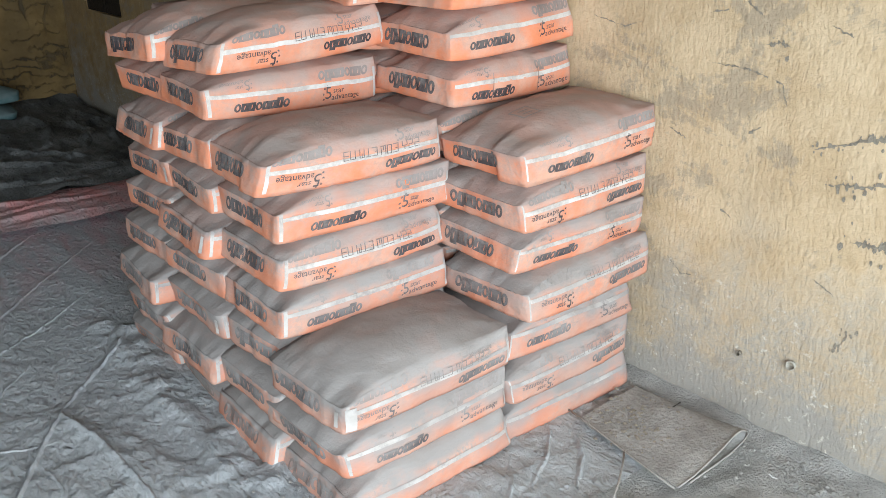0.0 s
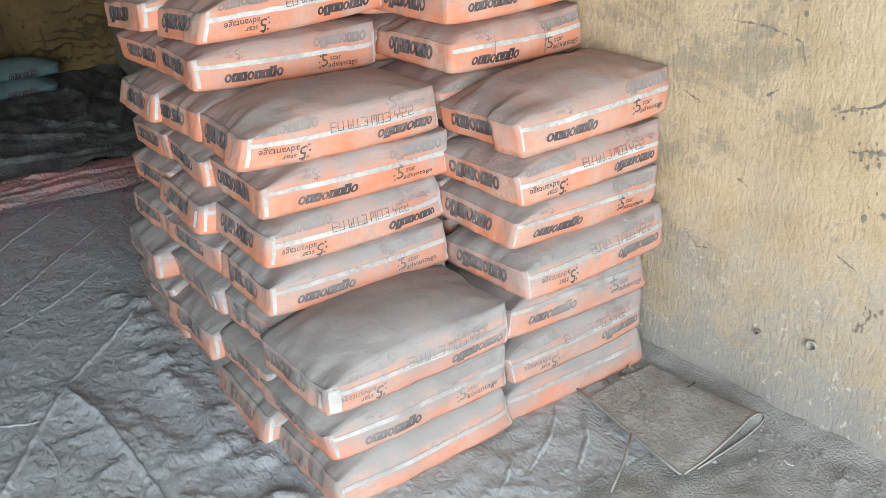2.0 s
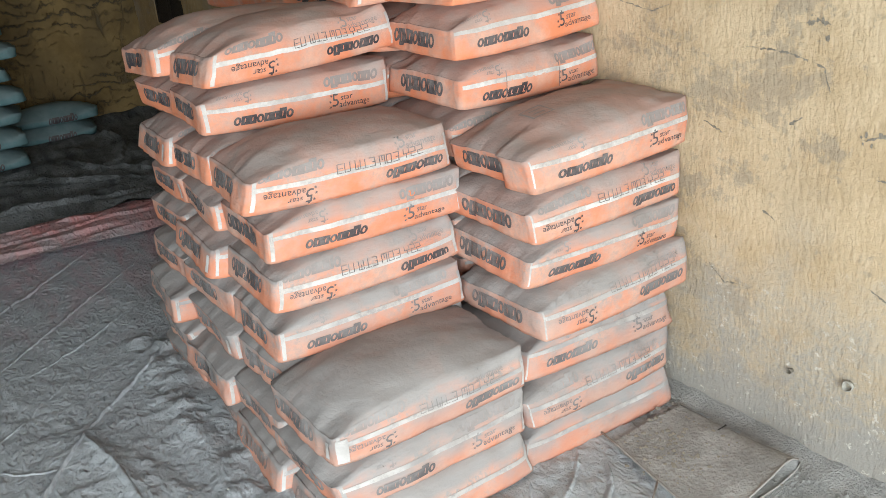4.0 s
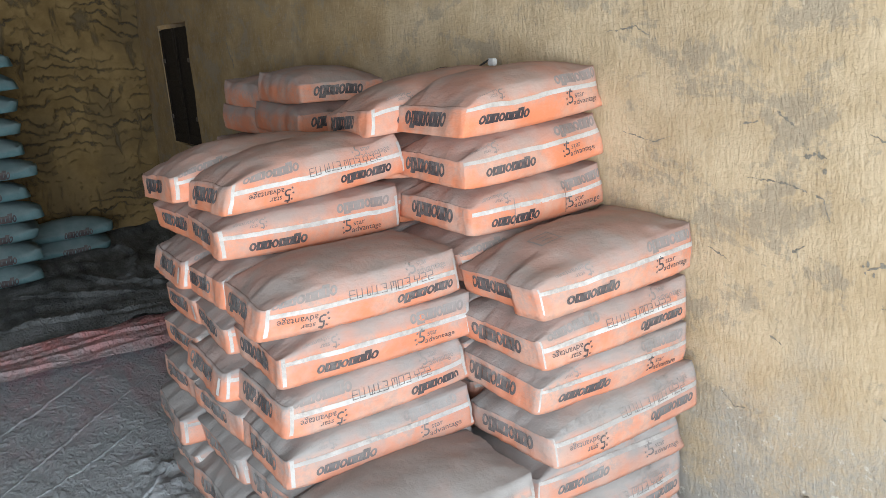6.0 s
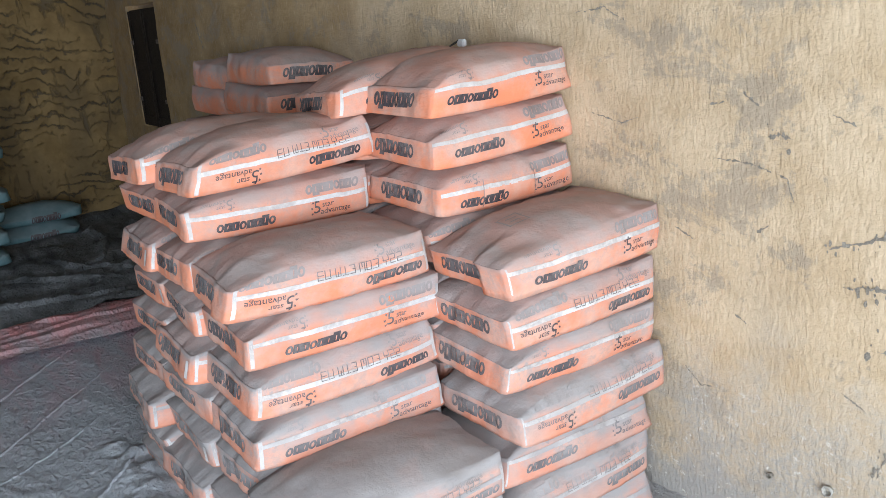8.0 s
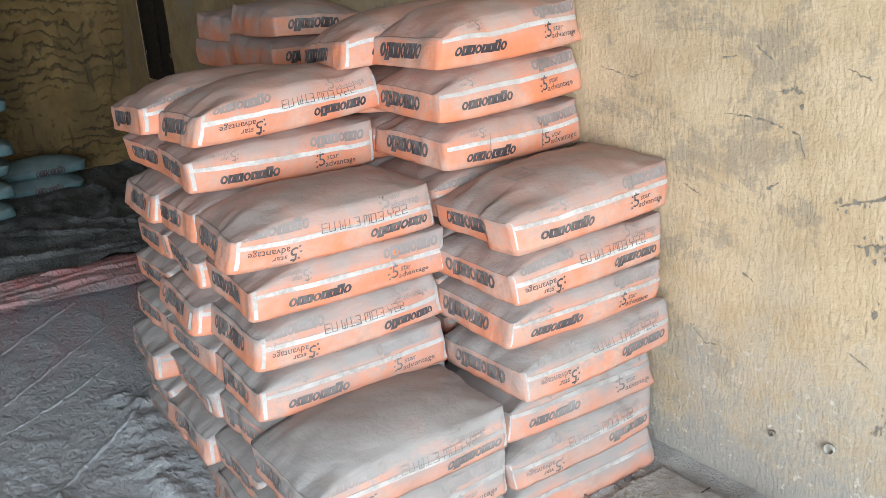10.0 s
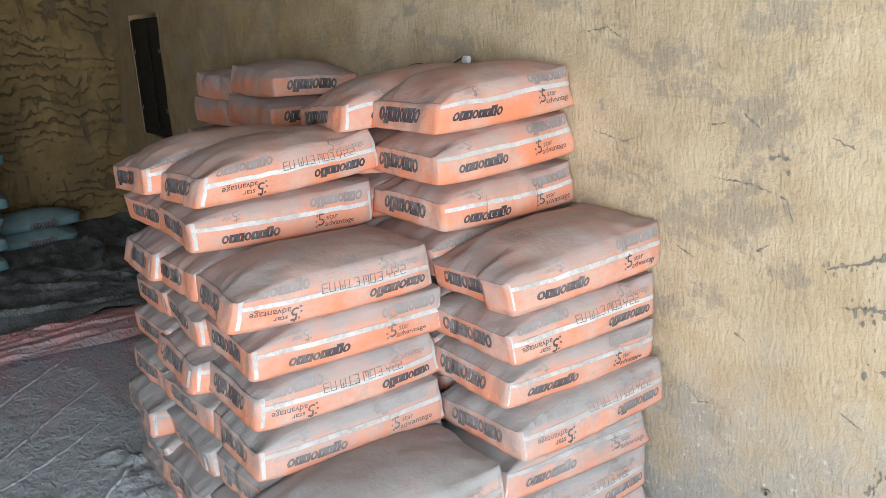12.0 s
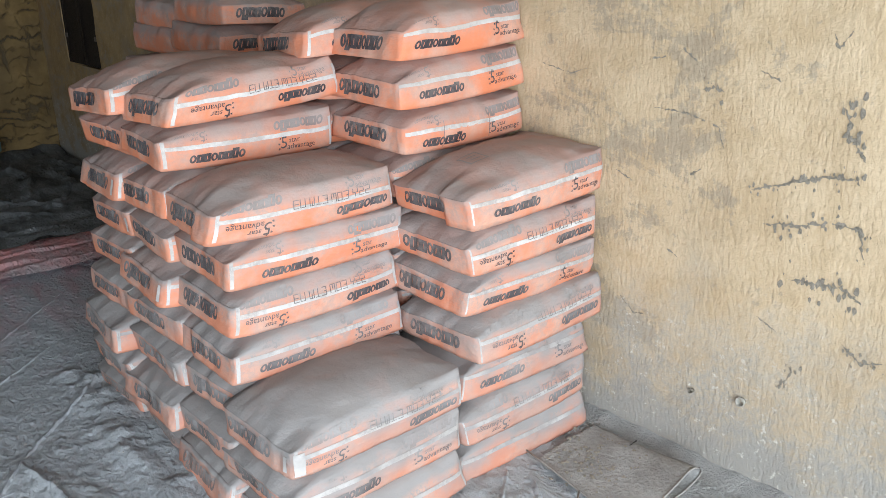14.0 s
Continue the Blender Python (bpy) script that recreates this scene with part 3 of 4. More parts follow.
def crumbs(name, count, area, size, material, label, seed):
    """Loose lumps of set cement, one object."""
    r = random.Random(seed)
    verts, faces = [], []
    ico = [(0, 0, 1), (0.9, 0, 0.1), (0.28, 0.85, 0.1), (-0.72, 0.53, 0.0), (-0.72, -0.53, 0.1), (0.28, -0.85, 0.0), (0, 0, -0.6)]
    tri = [(0, 1, 2), (0, 2, 3), (0, 3, 4), (0, 4, 5), (0, 5, 1), (6, 2, 1), (6, 3, 2), (6, 4, 3), (6, 5, 4), (6, 1, 5)]
    for _ in range(count):
        x, y, z = area(r)
        s = r.uniform(0.35, 1.0) ** 2 * size
        a, base = r.uniform(0, 6.3), len(verts)
        for vx, vy, vz in ico:
            k = s * r.uniform(0.75, 1.2)
            verts.append((x + k * (vx * math.cos(a) - vy * math.sin(a)), y + k * (vx * math.sin(a) + vy * math.cos(a)), z + 0.7 * k * vz))
        faces += [tuple(base + i for i in t) for t in tri]
    return tagged(link_mesh(name, verts, faces, material, smooth=False), label, "cement crumbs", kind="stuff")


def by_wall(r):
    x = r.uniform(-1.75, 0.4)
    return x, wall_y(x) - abs(r.gauss(0.0, 0.13)) - 0.01, 0.0


def by_stack(r):
    x = r.uniform(-3.4, -1.5)
    y = r.uniform(0.55, 1.0)
    return x, y, grey_height(x, y) + 0.002


def on_flap(r):
    x, y = r.gauss(-1.45, 0.10), r.gauss(2.07, 0.08)
    return x, min(y, 2.2), 0.012 + 0.16 * max(0.0, min(y, 2.2) - 1.96) * (0.3 + 0.7 * max(0.0, min(1.0, (x + 1.66) / 0.46)))


crumbs("cement_crumbs", 700, by_wall, 0.013, M_GROUND, "grey cement crumbs along the wall's foot", 3)
crumbs("cement_crumbs", 130, by_stack, 0.008, M_GROUND, "grey cement crumbs on the tarpaulin", 4)
crumbs("cement_crumbs", 200, on_flap, 0.012, M_SCAR, "grey cement crumbs on the folded tarpaulin", 5)


# ---- scars in the plaster: bare grey render where the coat has come off ----
def scar(points, width, seed):
    r = random.Random(seed)
    pts = []
    for (x0, z0), (x1, z1) in zip(points, points[1:]):
        n = max(3, int(math.hypot(x1 - x0, z1 - z0) / 0.006))
        pts += [(x0 + (x1 - x0) * i / n, z0 + (z1 - z0) * i / n) for i in range(n)]
    pts.append(points[-1])
    verts, faces = [], []
    for i, (x, z) in enumerate(pts):
        a, b = pts[max(0, i - 1)], pts[min(len(pts) - 1, i + 1)]
        dx, dz = b[0] - a[0], b[1] - a[1]
        n = math.hypot(dx, dz) or 1.0
        taper = math.sin(math.pi * (i + 0.5) / len(pts)) ** 0.6
        for s in (-1, 1):
            k = s * 0.75 * width * taper * max(0.04, r.uniform(-0.2, 0.7) + 0.9 * fbm(i * 0.35, seed, s)) + 0.35 * width * fbm(i * 0.15, seed)
            vx, vz = x - dz / n * k + r.uniform(-0.003, 0.003), z + dx / n * k
            d = 0.012 * fbm(vx * 1.4, vz * 1.4, 3.0) + 0.006 * fbm(vx * 6, vz * 4, 9.0) + 0.002 * fbm(vx * 23, vz * 12, 5.0, 2)
            verts.append((vx, wall_y(vx) + d - 0.0025, vz))
    for i in range(len(pts) - 1):
        k = 2 * i
        faces.append((k, k + 2, k + 3, k + 1))
    # flakes knocked off round the scrape, longer along the comb marks
    for _ in range(int(len(pts) * 0.9) if width > 0.013 else 0):
        x, z = r.choice(pts)
        x, z = x + r.gauss(0.0, width * 0.8), z + r.gauss(0.0, width * 0.9)
        k, base = r.uniform(0.15, 1.0) ** 2 * min(0.016, 0.5 * width + 0.003), len(verts)
        for i in range(7):
            a = i * 0.898
            vx, vz = x + k * 0.6 * r.uniform(0.5, 1.2) * math.cos(a), z + k * r.uniform(0.5, 1.3) * math.sin(a)
            d = 0.012 * fbm(vx * 1.4, vz * 1.4, 3.0) + 0.006 * fbm(vx * 6, vz * 4, 9.0) + 0.002 * fbm(vx * 23, vz * 12, 5.0, 2)
            verts.append((vx, wall_y(vx) + d - 0.0032, vz))
        faces.append(tuple(range(base, base + 7)))
    return link_mesh("scrape", verts, faces, M_SCAR, wall_side, smooth=False)


SCARS = [
    ([(-1.0, 1.49), (-0.98, 1.45), (-0.95, 1.50)], 0.012), ([(-1.40, 1.30), (-1.355, 1.31), (-1.315, 1.30)], 0.02),
    ([(-1.20, 1.374), (-1.137, 1.347)], 0.012), ([(-1.58, 1.222), (-1.45, 1.219), (-1.33, 1.188), (-1.306, 1.126)], 0.009),
    ([(-0.94, 1.30), (-0.92, 1.22), (-0.87, 1.15)], 0.03), ([(-1.2, 1.013), (-1.125, 1.036), (-1.06, 1.066), (-0.96, 1.092), (-0.875, 1.099)], 0.02),
    ([(-1.147, 0.914), (-1.02, 0.934), (-0.94, 0.96), (-0.86, 0.954), (-0.84, 0.874)], 0.022), ([(-1.045, 0.756), (-0.966, 0.761), (-0.866, 0.772), (-0.828, 0.73)], 0.03),
    ([(-1.0, 0.474), (-1.017, 0.388)], 0.016), ([(-1.603, 1.378), (-1.538, 1.391)], 0.01), ([(-1.13, 0.606), (-1.06, 0.571)], 0.008),
    ([(-1.42, 1.018), (-1.38, 1.044)], 0.01), ([(-1.477, 1.422), (-1.422, 1.382)], 0.012), ([(-2.08, 1.333), (-1.94, 1.303), (-1.863, 1.329)], 0.012),
    ([(-2.15, 1.664), (-2.02, 1.678), (-1.924, 1.63)], 0.016), 
    ([(-5.95, 1.774), (-5.85, 1.576)], 0.03),
    ([(-1.716, 0.985), (-1.64, 0.958)], 0.012), ([(-1.482, 0.747), (-1.435, 0.728)], 0.008),
    ([(-1.66, 0.52), (-1.60, 0.47), (-1.55, 0.48)], 0.01), ([(-0.86, 0.6), (-0.80, 0.56), (-0.74, 0.58)], 0.02), ([(-0.70, 1.2), (-0.62, 1.1)], 0.03),
]
for i, (pts, w) in enumerate(SCARS):
    scar(pts, w * (0.7 if 13 <= i <= 15 else 1.0), 40 + i)


def wall_socket_hole(x, z, r0, material):
    """A drilled hole with a pale crumbled rim."""
    verts, faces, n = [], [], 16
    y = wall_y(x) - 0.006
    for k, (rad, dy) in enumerate(((r0 * 1.35, 0.004), (r0 * 1.15, -0.004), (r0, 0.0), (r0 * 0.85, 0.03), (0.001, 0.032))):
        for i in range(n):
            a = 2 * math.pi * i / n
            rr = rad * (1 + 0.10 * math.sin(3 * a + k))
            verts.append((x + rr * math.cos(a), y + dy - 0.012, z + rr * math.sin(a)))
    for k in range(4):
        for i in range(n):
            j = (i + 1) % n
            faces.append((k * n + i, k * n + j, (k + 1) * n + j, (k + 1) * n + i))
    return link_mesh("wall_hole", verts, faces, material, wall_side)


wall_socket_hole(-1.145, 0.295, 0.013, grainy("pale_crumbled_plaster", (0.34, 0.315, 0.27), (0.46, 0.43, 0.37), 0.95, 60.0))
wall_socket_hole(-1.33, 0.262, 0.007, M_SCAR)


# ---- cement bags ----
M_SPOT = grainy("bright_orange_stain", (0.85, 0.20, 0.06), (0.8, 0.24, 0.09), 0.7, 60.0)

def glyphs(text):
    """Flat letters of the built-in font, one high, as triangles."""
    cu = bpy.data.curves.new("letters", "FONT")
    cu.body, cu.size, cu.resolution_u, cu.align_x, cu.align_y = text, 1.0, 2, "CENTER", "CENTER"
    ob = new("letters", cu)
    me = bpy.data.meshes.new_from_object(ob.evaluated_get(bpy.context.evaluated_depsgraph_get()))
    vs = [(v.co.x, v.co.y) for v in me.vertices]
    fs = [tuple(p.vertices) for p in me.polygons]
    bpy.data.objects.remove(ob)
    bpy.data.meshes.remove(me)
    w = max(v[0] for v in vs) - min(v[0] for v in vs)
    return [(x / w, y / w) for x, y in vs], fs


def joined(*pieces):
    """Flat shapes put together: (shape, size, s, t)."""
    vs, fs = [], []
    for (v, f), k, s, t in pieces:
        base = len(vs)
        vs += [(x * k + s, y * k + t) for x, y in v]
        fs += [tuple(base + i for i in p) for p in f]
    return vs, fs


STAR = ([(0.5 * (1 if i % 2 else 0.4) * math.sin(i * math.pi / 5), 0.5 * (1 if i % 2 else 0.4) * math.cos(i * math.pi / 5)) for i in range(10)], [tuple(range(9, -1, -1))])


def stamp_text(text):
    """A thin printed stamp made of straight strokes, one long."""
    strokes = {  # corners of each letter on a grid two wide and four high
        "E": "0004 0020 0222 0424", "U": "0004 0020 2024", "W": "0004 0020 1012 2024", "M": "0004 0414 1214 1424 2024",
        "Y": "0204 0222 2224 1012", "0": "0004 0424 2024 0020", "1": "1014 0020", "2": "0424 2224 0222 0002 0020", "3": "0424 2024 1222 0020"}
    vs, fs, w, pen = [], [], 0.16, 0.0
    for ch in text:
        for k in strokes.get(ch, "").split():
            x0, y0, x1, y1 = (int(c) * 0.5 for c in k)
            base = len(vs)
            vs += [(pen + x0 - w / 2, y0 - w / 2), (pen + x1 + w / 2, y0 - w / 2), (pen + x1 + w / 2, y1 + w / 2), (pen + x0 - w / 2, y1 + w / 2)]
            fs.append((base, base + 1, base + 2, base + 3))
        pen += 1.42 if ch != " " else 0.6
    return [(x / pen - 0.5, 0.75 * (y - 1.0) / pen) for x, y in vs], fs


DATE = stamp_text("EU W13 M03 Y22")
SLOGAN = joined((glyphs("5"), 0.15, -0.32, 0.03), (glyphs("star"), 0.26, -0.07, 0.08), (glyphs("advantage"), 0.72, 0.12, -0.07),
                (STAR, 0.07, -0.45, 0.02), (STAR, 0.07, -0.42, 0.14), (STAR, 0.07, -0.33, 0.19), (STAR, 0.07, -0.43, -0.09))


def grid_quads(cells):
    """Flat rectangles (s0, t0, s1, t1, slant), each cut so that it can bend with the bag."""
    vs, fs = [], []
    for s0, t0, s1, t1, slant in cells:
        n, m = max(1, int((s1 - s0) / 0.02)), max(1, int((t1 - t0) / 0.012))
        base = len(vs)
        for j in range(m + 1):
            for i in range(n + 1):
                vs.append((s0 + (s1 - s0) * i / n + slant * j / m, t0 + (t1 - t0) * j / m))
        for j in range(m):
            for i in range(n):
                k = base + j * (n + 1) + i
                fs.append((k, k + 1, k + n + 2, k + n + 1))
    return vs, fs


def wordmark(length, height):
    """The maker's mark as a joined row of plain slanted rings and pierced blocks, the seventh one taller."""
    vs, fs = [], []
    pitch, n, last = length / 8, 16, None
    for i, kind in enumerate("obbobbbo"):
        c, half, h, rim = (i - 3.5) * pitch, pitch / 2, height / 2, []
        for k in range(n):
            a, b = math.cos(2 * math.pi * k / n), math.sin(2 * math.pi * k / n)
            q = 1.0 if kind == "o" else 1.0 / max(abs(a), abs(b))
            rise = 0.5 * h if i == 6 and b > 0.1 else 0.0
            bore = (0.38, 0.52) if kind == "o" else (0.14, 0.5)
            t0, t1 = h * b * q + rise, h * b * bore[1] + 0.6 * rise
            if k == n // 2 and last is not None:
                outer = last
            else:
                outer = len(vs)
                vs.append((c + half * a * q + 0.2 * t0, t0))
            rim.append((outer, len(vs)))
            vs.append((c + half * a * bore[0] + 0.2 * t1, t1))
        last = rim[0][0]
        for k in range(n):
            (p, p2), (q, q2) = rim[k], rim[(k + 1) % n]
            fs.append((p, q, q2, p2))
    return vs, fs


class Bag:
    """A filled block-bottom sack: half sizes, bulge and a seed for its dents."""

    def __init__(self, seed, length=0.66, width=0.45, edge=0.070, crown=0.036, square=30.0, lumps=1.0, ends=3.0, fold=0.0):
        self.rng = random.Random(seed)
        self.h = (width / 2, length / 2, edge)
        self.p, self.crown, self.seed, self.lumps, self.ends, self.fold = square, crown, seed * 7.31, lumps, ends, fold
        r = self.rng
        self.skew = [r.uniform(-0.05, 0.05) for _ in range(4)]
        self.curl = r.uniform(0.000, 0.012)
        self.dent = [(r.choice((-1, 1)) * r.uniform(0.5, 1.0), r.choice((-1, 1)) * r.uniform(0.6, 1.0), r.uniform(0.004, 0.013)) for _ in range(3)]
        self.tuck = [(r.uniform(-0.75, 0.75), r.uniform(-0.35, 0.35), r.uniform(0.001, 0.006), r.uniform(-0.8, -0.55)) for _ in range(2)]
        self.corner = [r.uniform(-0.03, 0.06) for _ in range(4)]

    def at(self, x, y, z):
        p = self.p
        n = (abs(x) ** p + abs(y) ** p) ** (1 / p)
        if n > 1.0:
            x, y = x / n, y / n
        ax, ay, up = min(abs(x), 1.0), min(abs(y), 1.0), max(z, 0.0)
        full = (1 - ax ** 2.6) * (1 - ay ** self.ends)
        # the sewn end slopes down to a low face, the folded end stays square and full
        if y < 0:
            lip = 1 - (0.60 + 0.10 * max(-x, 0.0) ** 3) * ay ** 3.2 * up - 0.10 * ay ** 3 * max(-z, 0.0)
        else:
            lip = 1 + 0.14 * ay ** 4 * up - 0.10 * ay ** 3 * max(-z, 0.0)
        X = self.h[0] * x * (1 + 0.03 * (1 - y * y) - 0.11 * up ** 2.2 * (1 - 0.75 * ay ** 4) - 0.07 * min(z, 0.0) ** 2 * (1 - 0.75 * ay ** 4) + self.skew[0] * y * 0.5 + self.skew[1] * z)
        Y = self.h[1] * y * (1 - 0.012 * (z + 1) + self.skew[2] * x * 0.5 + self.skew[3] * z)
        pull = self.corner[(x > 0) + 2 * (y > 0)] * (ax * ay) ** 6
        X, Y = X * (1 - pull), Y * (1 - 0.6 * pull)
        Z = z * (self.h[2] * lip + (self.crown if z > 0 else -0.014) * full)
        s, k = self.seed, self.lumps
        low = noise.noise(Vector((X * 5 + s, Y * 5, Z * 5)))
        mid = noise.noise(Vector((X * 15, Y * 15 + s, Z * 11)))
        if ay > 0.82:
            wr = noise.noise(Vector((X * 75 + s, Y * 22, Z * 18)))
        else:
            wr = noise.noise(Vector((X * 30, Y * 34 + s, Z * 26)))
        Z += k * (0.007 * low + 0.004 * mid + 0.002 * wr) * (1.0 if z > -0.6 else 0.3)
        X += k * (0.009 * low + 0.006 * mid + 0.0022 * wr) * x
        Y += k * (0.009 * low + 0.006 * mid + 0.0032 * wr) * y
        for dx, dy, dd in self.dent:
            Z -= dd * math.exp(-((x - dx) ** 2 + (y - dy) ** 2) / 0.05) * up
        # a loose flap folded over the corner of the sewn end
        if self.fold and y < -0.55:
            g = max(0.0, min(1.0, (x - 0.34) / 0.08)) * min(1.0, (-0.55 - y) / 0.35)
            Y -= self.fold * g
            Z += 0.35 * self.fold * g * (1 if z > -0.9 else 0)
        # tucks pressed into the cloth where it is drawn over the sewn end
        for tx, slant, deep, reach in self.tuck:
            if y < reach:
                f = (reach - y) / (1 + reach)
                g = (x - tx - slant * (1 + y)) / 0.085
                Z -= k * deep * f * up * (math.exp(-g * g) - 0.6 * math.exp(-(g - 1.5) ** 2))
                if ay > 0.98:
                    Y += k * 0.7 * deep * math.exp(-g * g)
        Z += self.curl * 0.5 * y * y
        return Vector((X, Y, Z))

    def body(self, name, parent, material, nx=28, ny=34, nz=8, folds=True):
        verts, faces, index = [], [], {}

        def vert(i, j, k):
            key = (i, j, k)
            if key not in index:
                index[key] = len(verts)
                e = lambda a, n: math.sin((2 * a / n - 1) * math.pi / 2) * 0.35 + (2 * a / n - 1) * 0.65
                verts.append(self.at(e(i, nx), e(j, ny), e(k, nz)))
            return index[key]

        def on_fold(a, b):
            ia, ib = keys[a], keys[b]
            sx = ia[0] == ib[0] and ia[0] in (0, nx)
            sy = ia[1] == ib[1] and ia[1] in (0, ny)
            sz = ia[2] == ib[2] and ia[2] in (0, nz)
            return (sx and sy) or (sy and sz and ia[2] == nz)

        for i in range(nx):
            for j in range(ny):
                for k, flip in ((0, True), (nz, False)):
                    q = (vert(i, j, k), vert(i + 1, j, k), vert(i + 1, j + 1, k), vert(i, j + 1, k))
                    faces.append(q[::-1] if flip else q)
        for j in range(ny):
            for k in range(nz):
                for i, flip in ((0, True), (nx, False)):
                    q = (vert(i, j, k), vert(i, j + 1, k), vert(i, j + 1, k + 1), vert(i, j, k + 1))
                    faces.append(q[::-1] if flip else q)
        for i in range(nx):
            for k in range(nz):
                for j, flip in ((0, False), (ny, True)):
                    q = (vert(i, j, k), vert(i + 1, j, k), vert(i + 1, j, k + 1), vert(i, j, k + 1))
                    faces.append(q[::-1] if flip else q)
        ob = link_mesh(name, verts, faces, material, parent)
        keys = {v: k for k, v in index.items()}
        crisp = ob.data.attributes.new("sharp_edge", "BOOLEAN", "EDGE")
        crisp.data.foreach_set("value", [bool(folds and on_fold(*e.vertices)) for e in ob.data.edges])
        return ob

    def decal(self, name, parent, material, shape, face, at, size=1.0, turned=False, lift=0.0016, label=""):
        """A print laid on a face: 'side' (towards +x, along y), 'end' (towards -y, along x) or 'top'."""
        vs, fs = shape
        s0, t0 = at
        out = []
        edge = self.h[2]
        for s, t in vs:
            s, t = s * size, t * size
            if turned:
                s, t = -s, -t
            s, t = s + s0, t + t0
            t += 0.005 * noise.noise(Vector((s * 5, self.seed, 3.0))) if face == "side" else 0.0
            if face == "side":
                q = lambda a, b: self.at(1.0, max(-1, min(1, a / self.h[1])), max(-1.0, min(1.0, b / edge)))
            elif face == "end":
                q = lambda a, b: self.at(max(-1, min(1, a / self.h[0])), -1.0, max(-1.0, min(1.0, b / edge)))
            else:  # top, read from the +x side
                q = lambda a, b: self.at(max(-1, min(1, -b / self.h[0])), max(-1, min(1, a / self.h[1])), 1.0)
            p = q(s, t)
            n = (q(s + 0.004, t) - q(s - 0.004, t)).cross(q(s, t + 0.004) - q(s, t - 0.004))
            if n.length > 1e-12:
                p = p + n.normalized() * lift
            out.append(p)
        return link_mesh(name, out, fs, material, parent, label)


TAPE_SIDE = grid_quads([(-0.315, -0.0075, 0.315, 0.0075, 0.0)])
TAPE_CORNER = grid_quads([(-0.0075, -0.056, 0.0075, 0.05, 0.0)])
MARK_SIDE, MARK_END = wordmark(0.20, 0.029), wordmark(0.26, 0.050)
DISC = ([(0.011 * math.cos(i * 0.524), 0.009 * math.sin(i * 0.524)) for i in range(12)], [tuple(range(12))])


def cement_bag(seed, m, label, kind, dust, end_turned=True, group="stacked cement bags", prints=True, patch=False, caked=False, **shape):
    """kind U: upright print above the side tape and a date stamp; V: upright print below the tape."""
    ob = thing("cement_bag", label, "cement bag", group, m)
    bag = Bag(seed, **shape)
    made = [bag.body("sack", ob, M_BAG)]
    r = bag.rng
    if prints:
        up = kind == "U"
        tape = r.uniform(0.0, 0.012) if up else r.uniform(0.008, 0.022)
        j = lambda: r.uniform(-0.02, 0.02)
        made.append(bag.decal("side_tape", ob, M_WHITE, TAPE_SIDE, "side", (0.0, tape)))
        made.append(bag.decal("corner_tape", ob, M_WHITE, TAPE_CORNER, "side", (-0.315, -0.004), label="white corner tape"))
        made.append(bag.decal("corner_tape", ob, M_WHITE, TAPE_CORNER, "side", (0.318, -0.004), label="white corner tape"))
        made.append(bag.decal("end_mark", ob, M_FADED_MARK if caked else M_INK, MARK_END, "end", (-0.01 + j(), -0.012), turned=end_turned, label="dark printed maker's mark"))
        if caked:  # cement hides all but the tapes and the print on the end
            pass
        elif up:
            made.append(bag.decal("side_mark", ob, M_INK if dust < 0.56 else M_FADED_MARK, MARK_SIDE, "side", (-0.2 + j(), tape + 0.042), label="faded printed maker's mark"))
            made.append(bag.decal("slogan", ob, M_FADED_MARK, SLOGAN, "side", (0.19 + j(), tape + 0.046), size=0.15))
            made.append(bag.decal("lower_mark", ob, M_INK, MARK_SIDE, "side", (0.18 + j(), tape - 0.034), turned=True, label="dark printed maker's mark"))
            made.append(bag.decal("lower_slogan", ob, M_INK, SLOGAN, "side", (-0.19 + j(), tape - 0.036), size=0.16, turned=True))
            made.append(bag.decal("date_stamp", ob, M_INK, DATE, "side", (0.07 + 2 * j(), tape + 0.014), size=0.29, lift=0.003, label="black printed date stamp"))
        else:
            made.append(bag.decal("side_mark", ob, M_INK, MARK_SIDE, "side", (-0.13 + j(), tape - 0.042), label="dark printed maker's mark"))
            made.append(bag.decal("slogan", ob, M_INK, SLOGAN, "side", (0.19 + j(), tape - 0.036), size=0.16))
            made.append(bag.decal("upper_mark", ob, M_FADED_MARK, MARK_SIDE, "side", (0.19 + j(), tape + 0.034), turned=True, label="faded printed maker's mark"))
            made.append(bag.decal("upper_slogan", ob, M_FADED_MARK, SLOGAN, "side", (-0.2 + j(), tape + 0.038), size=0.12, turned=True))
        if seed == hash_seed("E", 7):
            made.append(bag.decal("square_stamp", ob, M_FADED_MARK, STAMP, "top", (-0.14, -0.03), label="faded square stamp"))
        if seed == hash_seed("C", 3):
            made.append(bag.decal("valve_patch", ob, M_WHITE, WRAP, "side", (-0.300, -0.012), lift=0.004, label="white valve patch at the corner"))
            # a button-like dent, drawn flat as a dark ring of colour
            made.append(bag.decal("ink_blot", ob, M_FADED_MARK, DENT_RING, "top", (0.10, -0.03), label="small dark ring drawn for a button-like dent"))
        if seed == hash_seed("B", 6):
            made.append(bag.decal("round_stain", ob, M_SPOT, DISC, "side", (0.14, tape + 0.03), label="bright orange round stain"))
        if seed == hash_seed("D", 8):
            clean = bag.decal("clean_panel", ob, M_BAG, PANEL, "side", (0.0, 0.0), lift=0.0012, label="cleaner orange panel between painted shade lines")
            # seam shadows at the panel's two ends, laid on as thin dark strips
            for at in (-0.125, 0.105):
                made.append(bag.decal("panel_edge", ob, M_FADED_MARK, PANEL_SHADE, "side", (at, 0.0), lift=0.003))
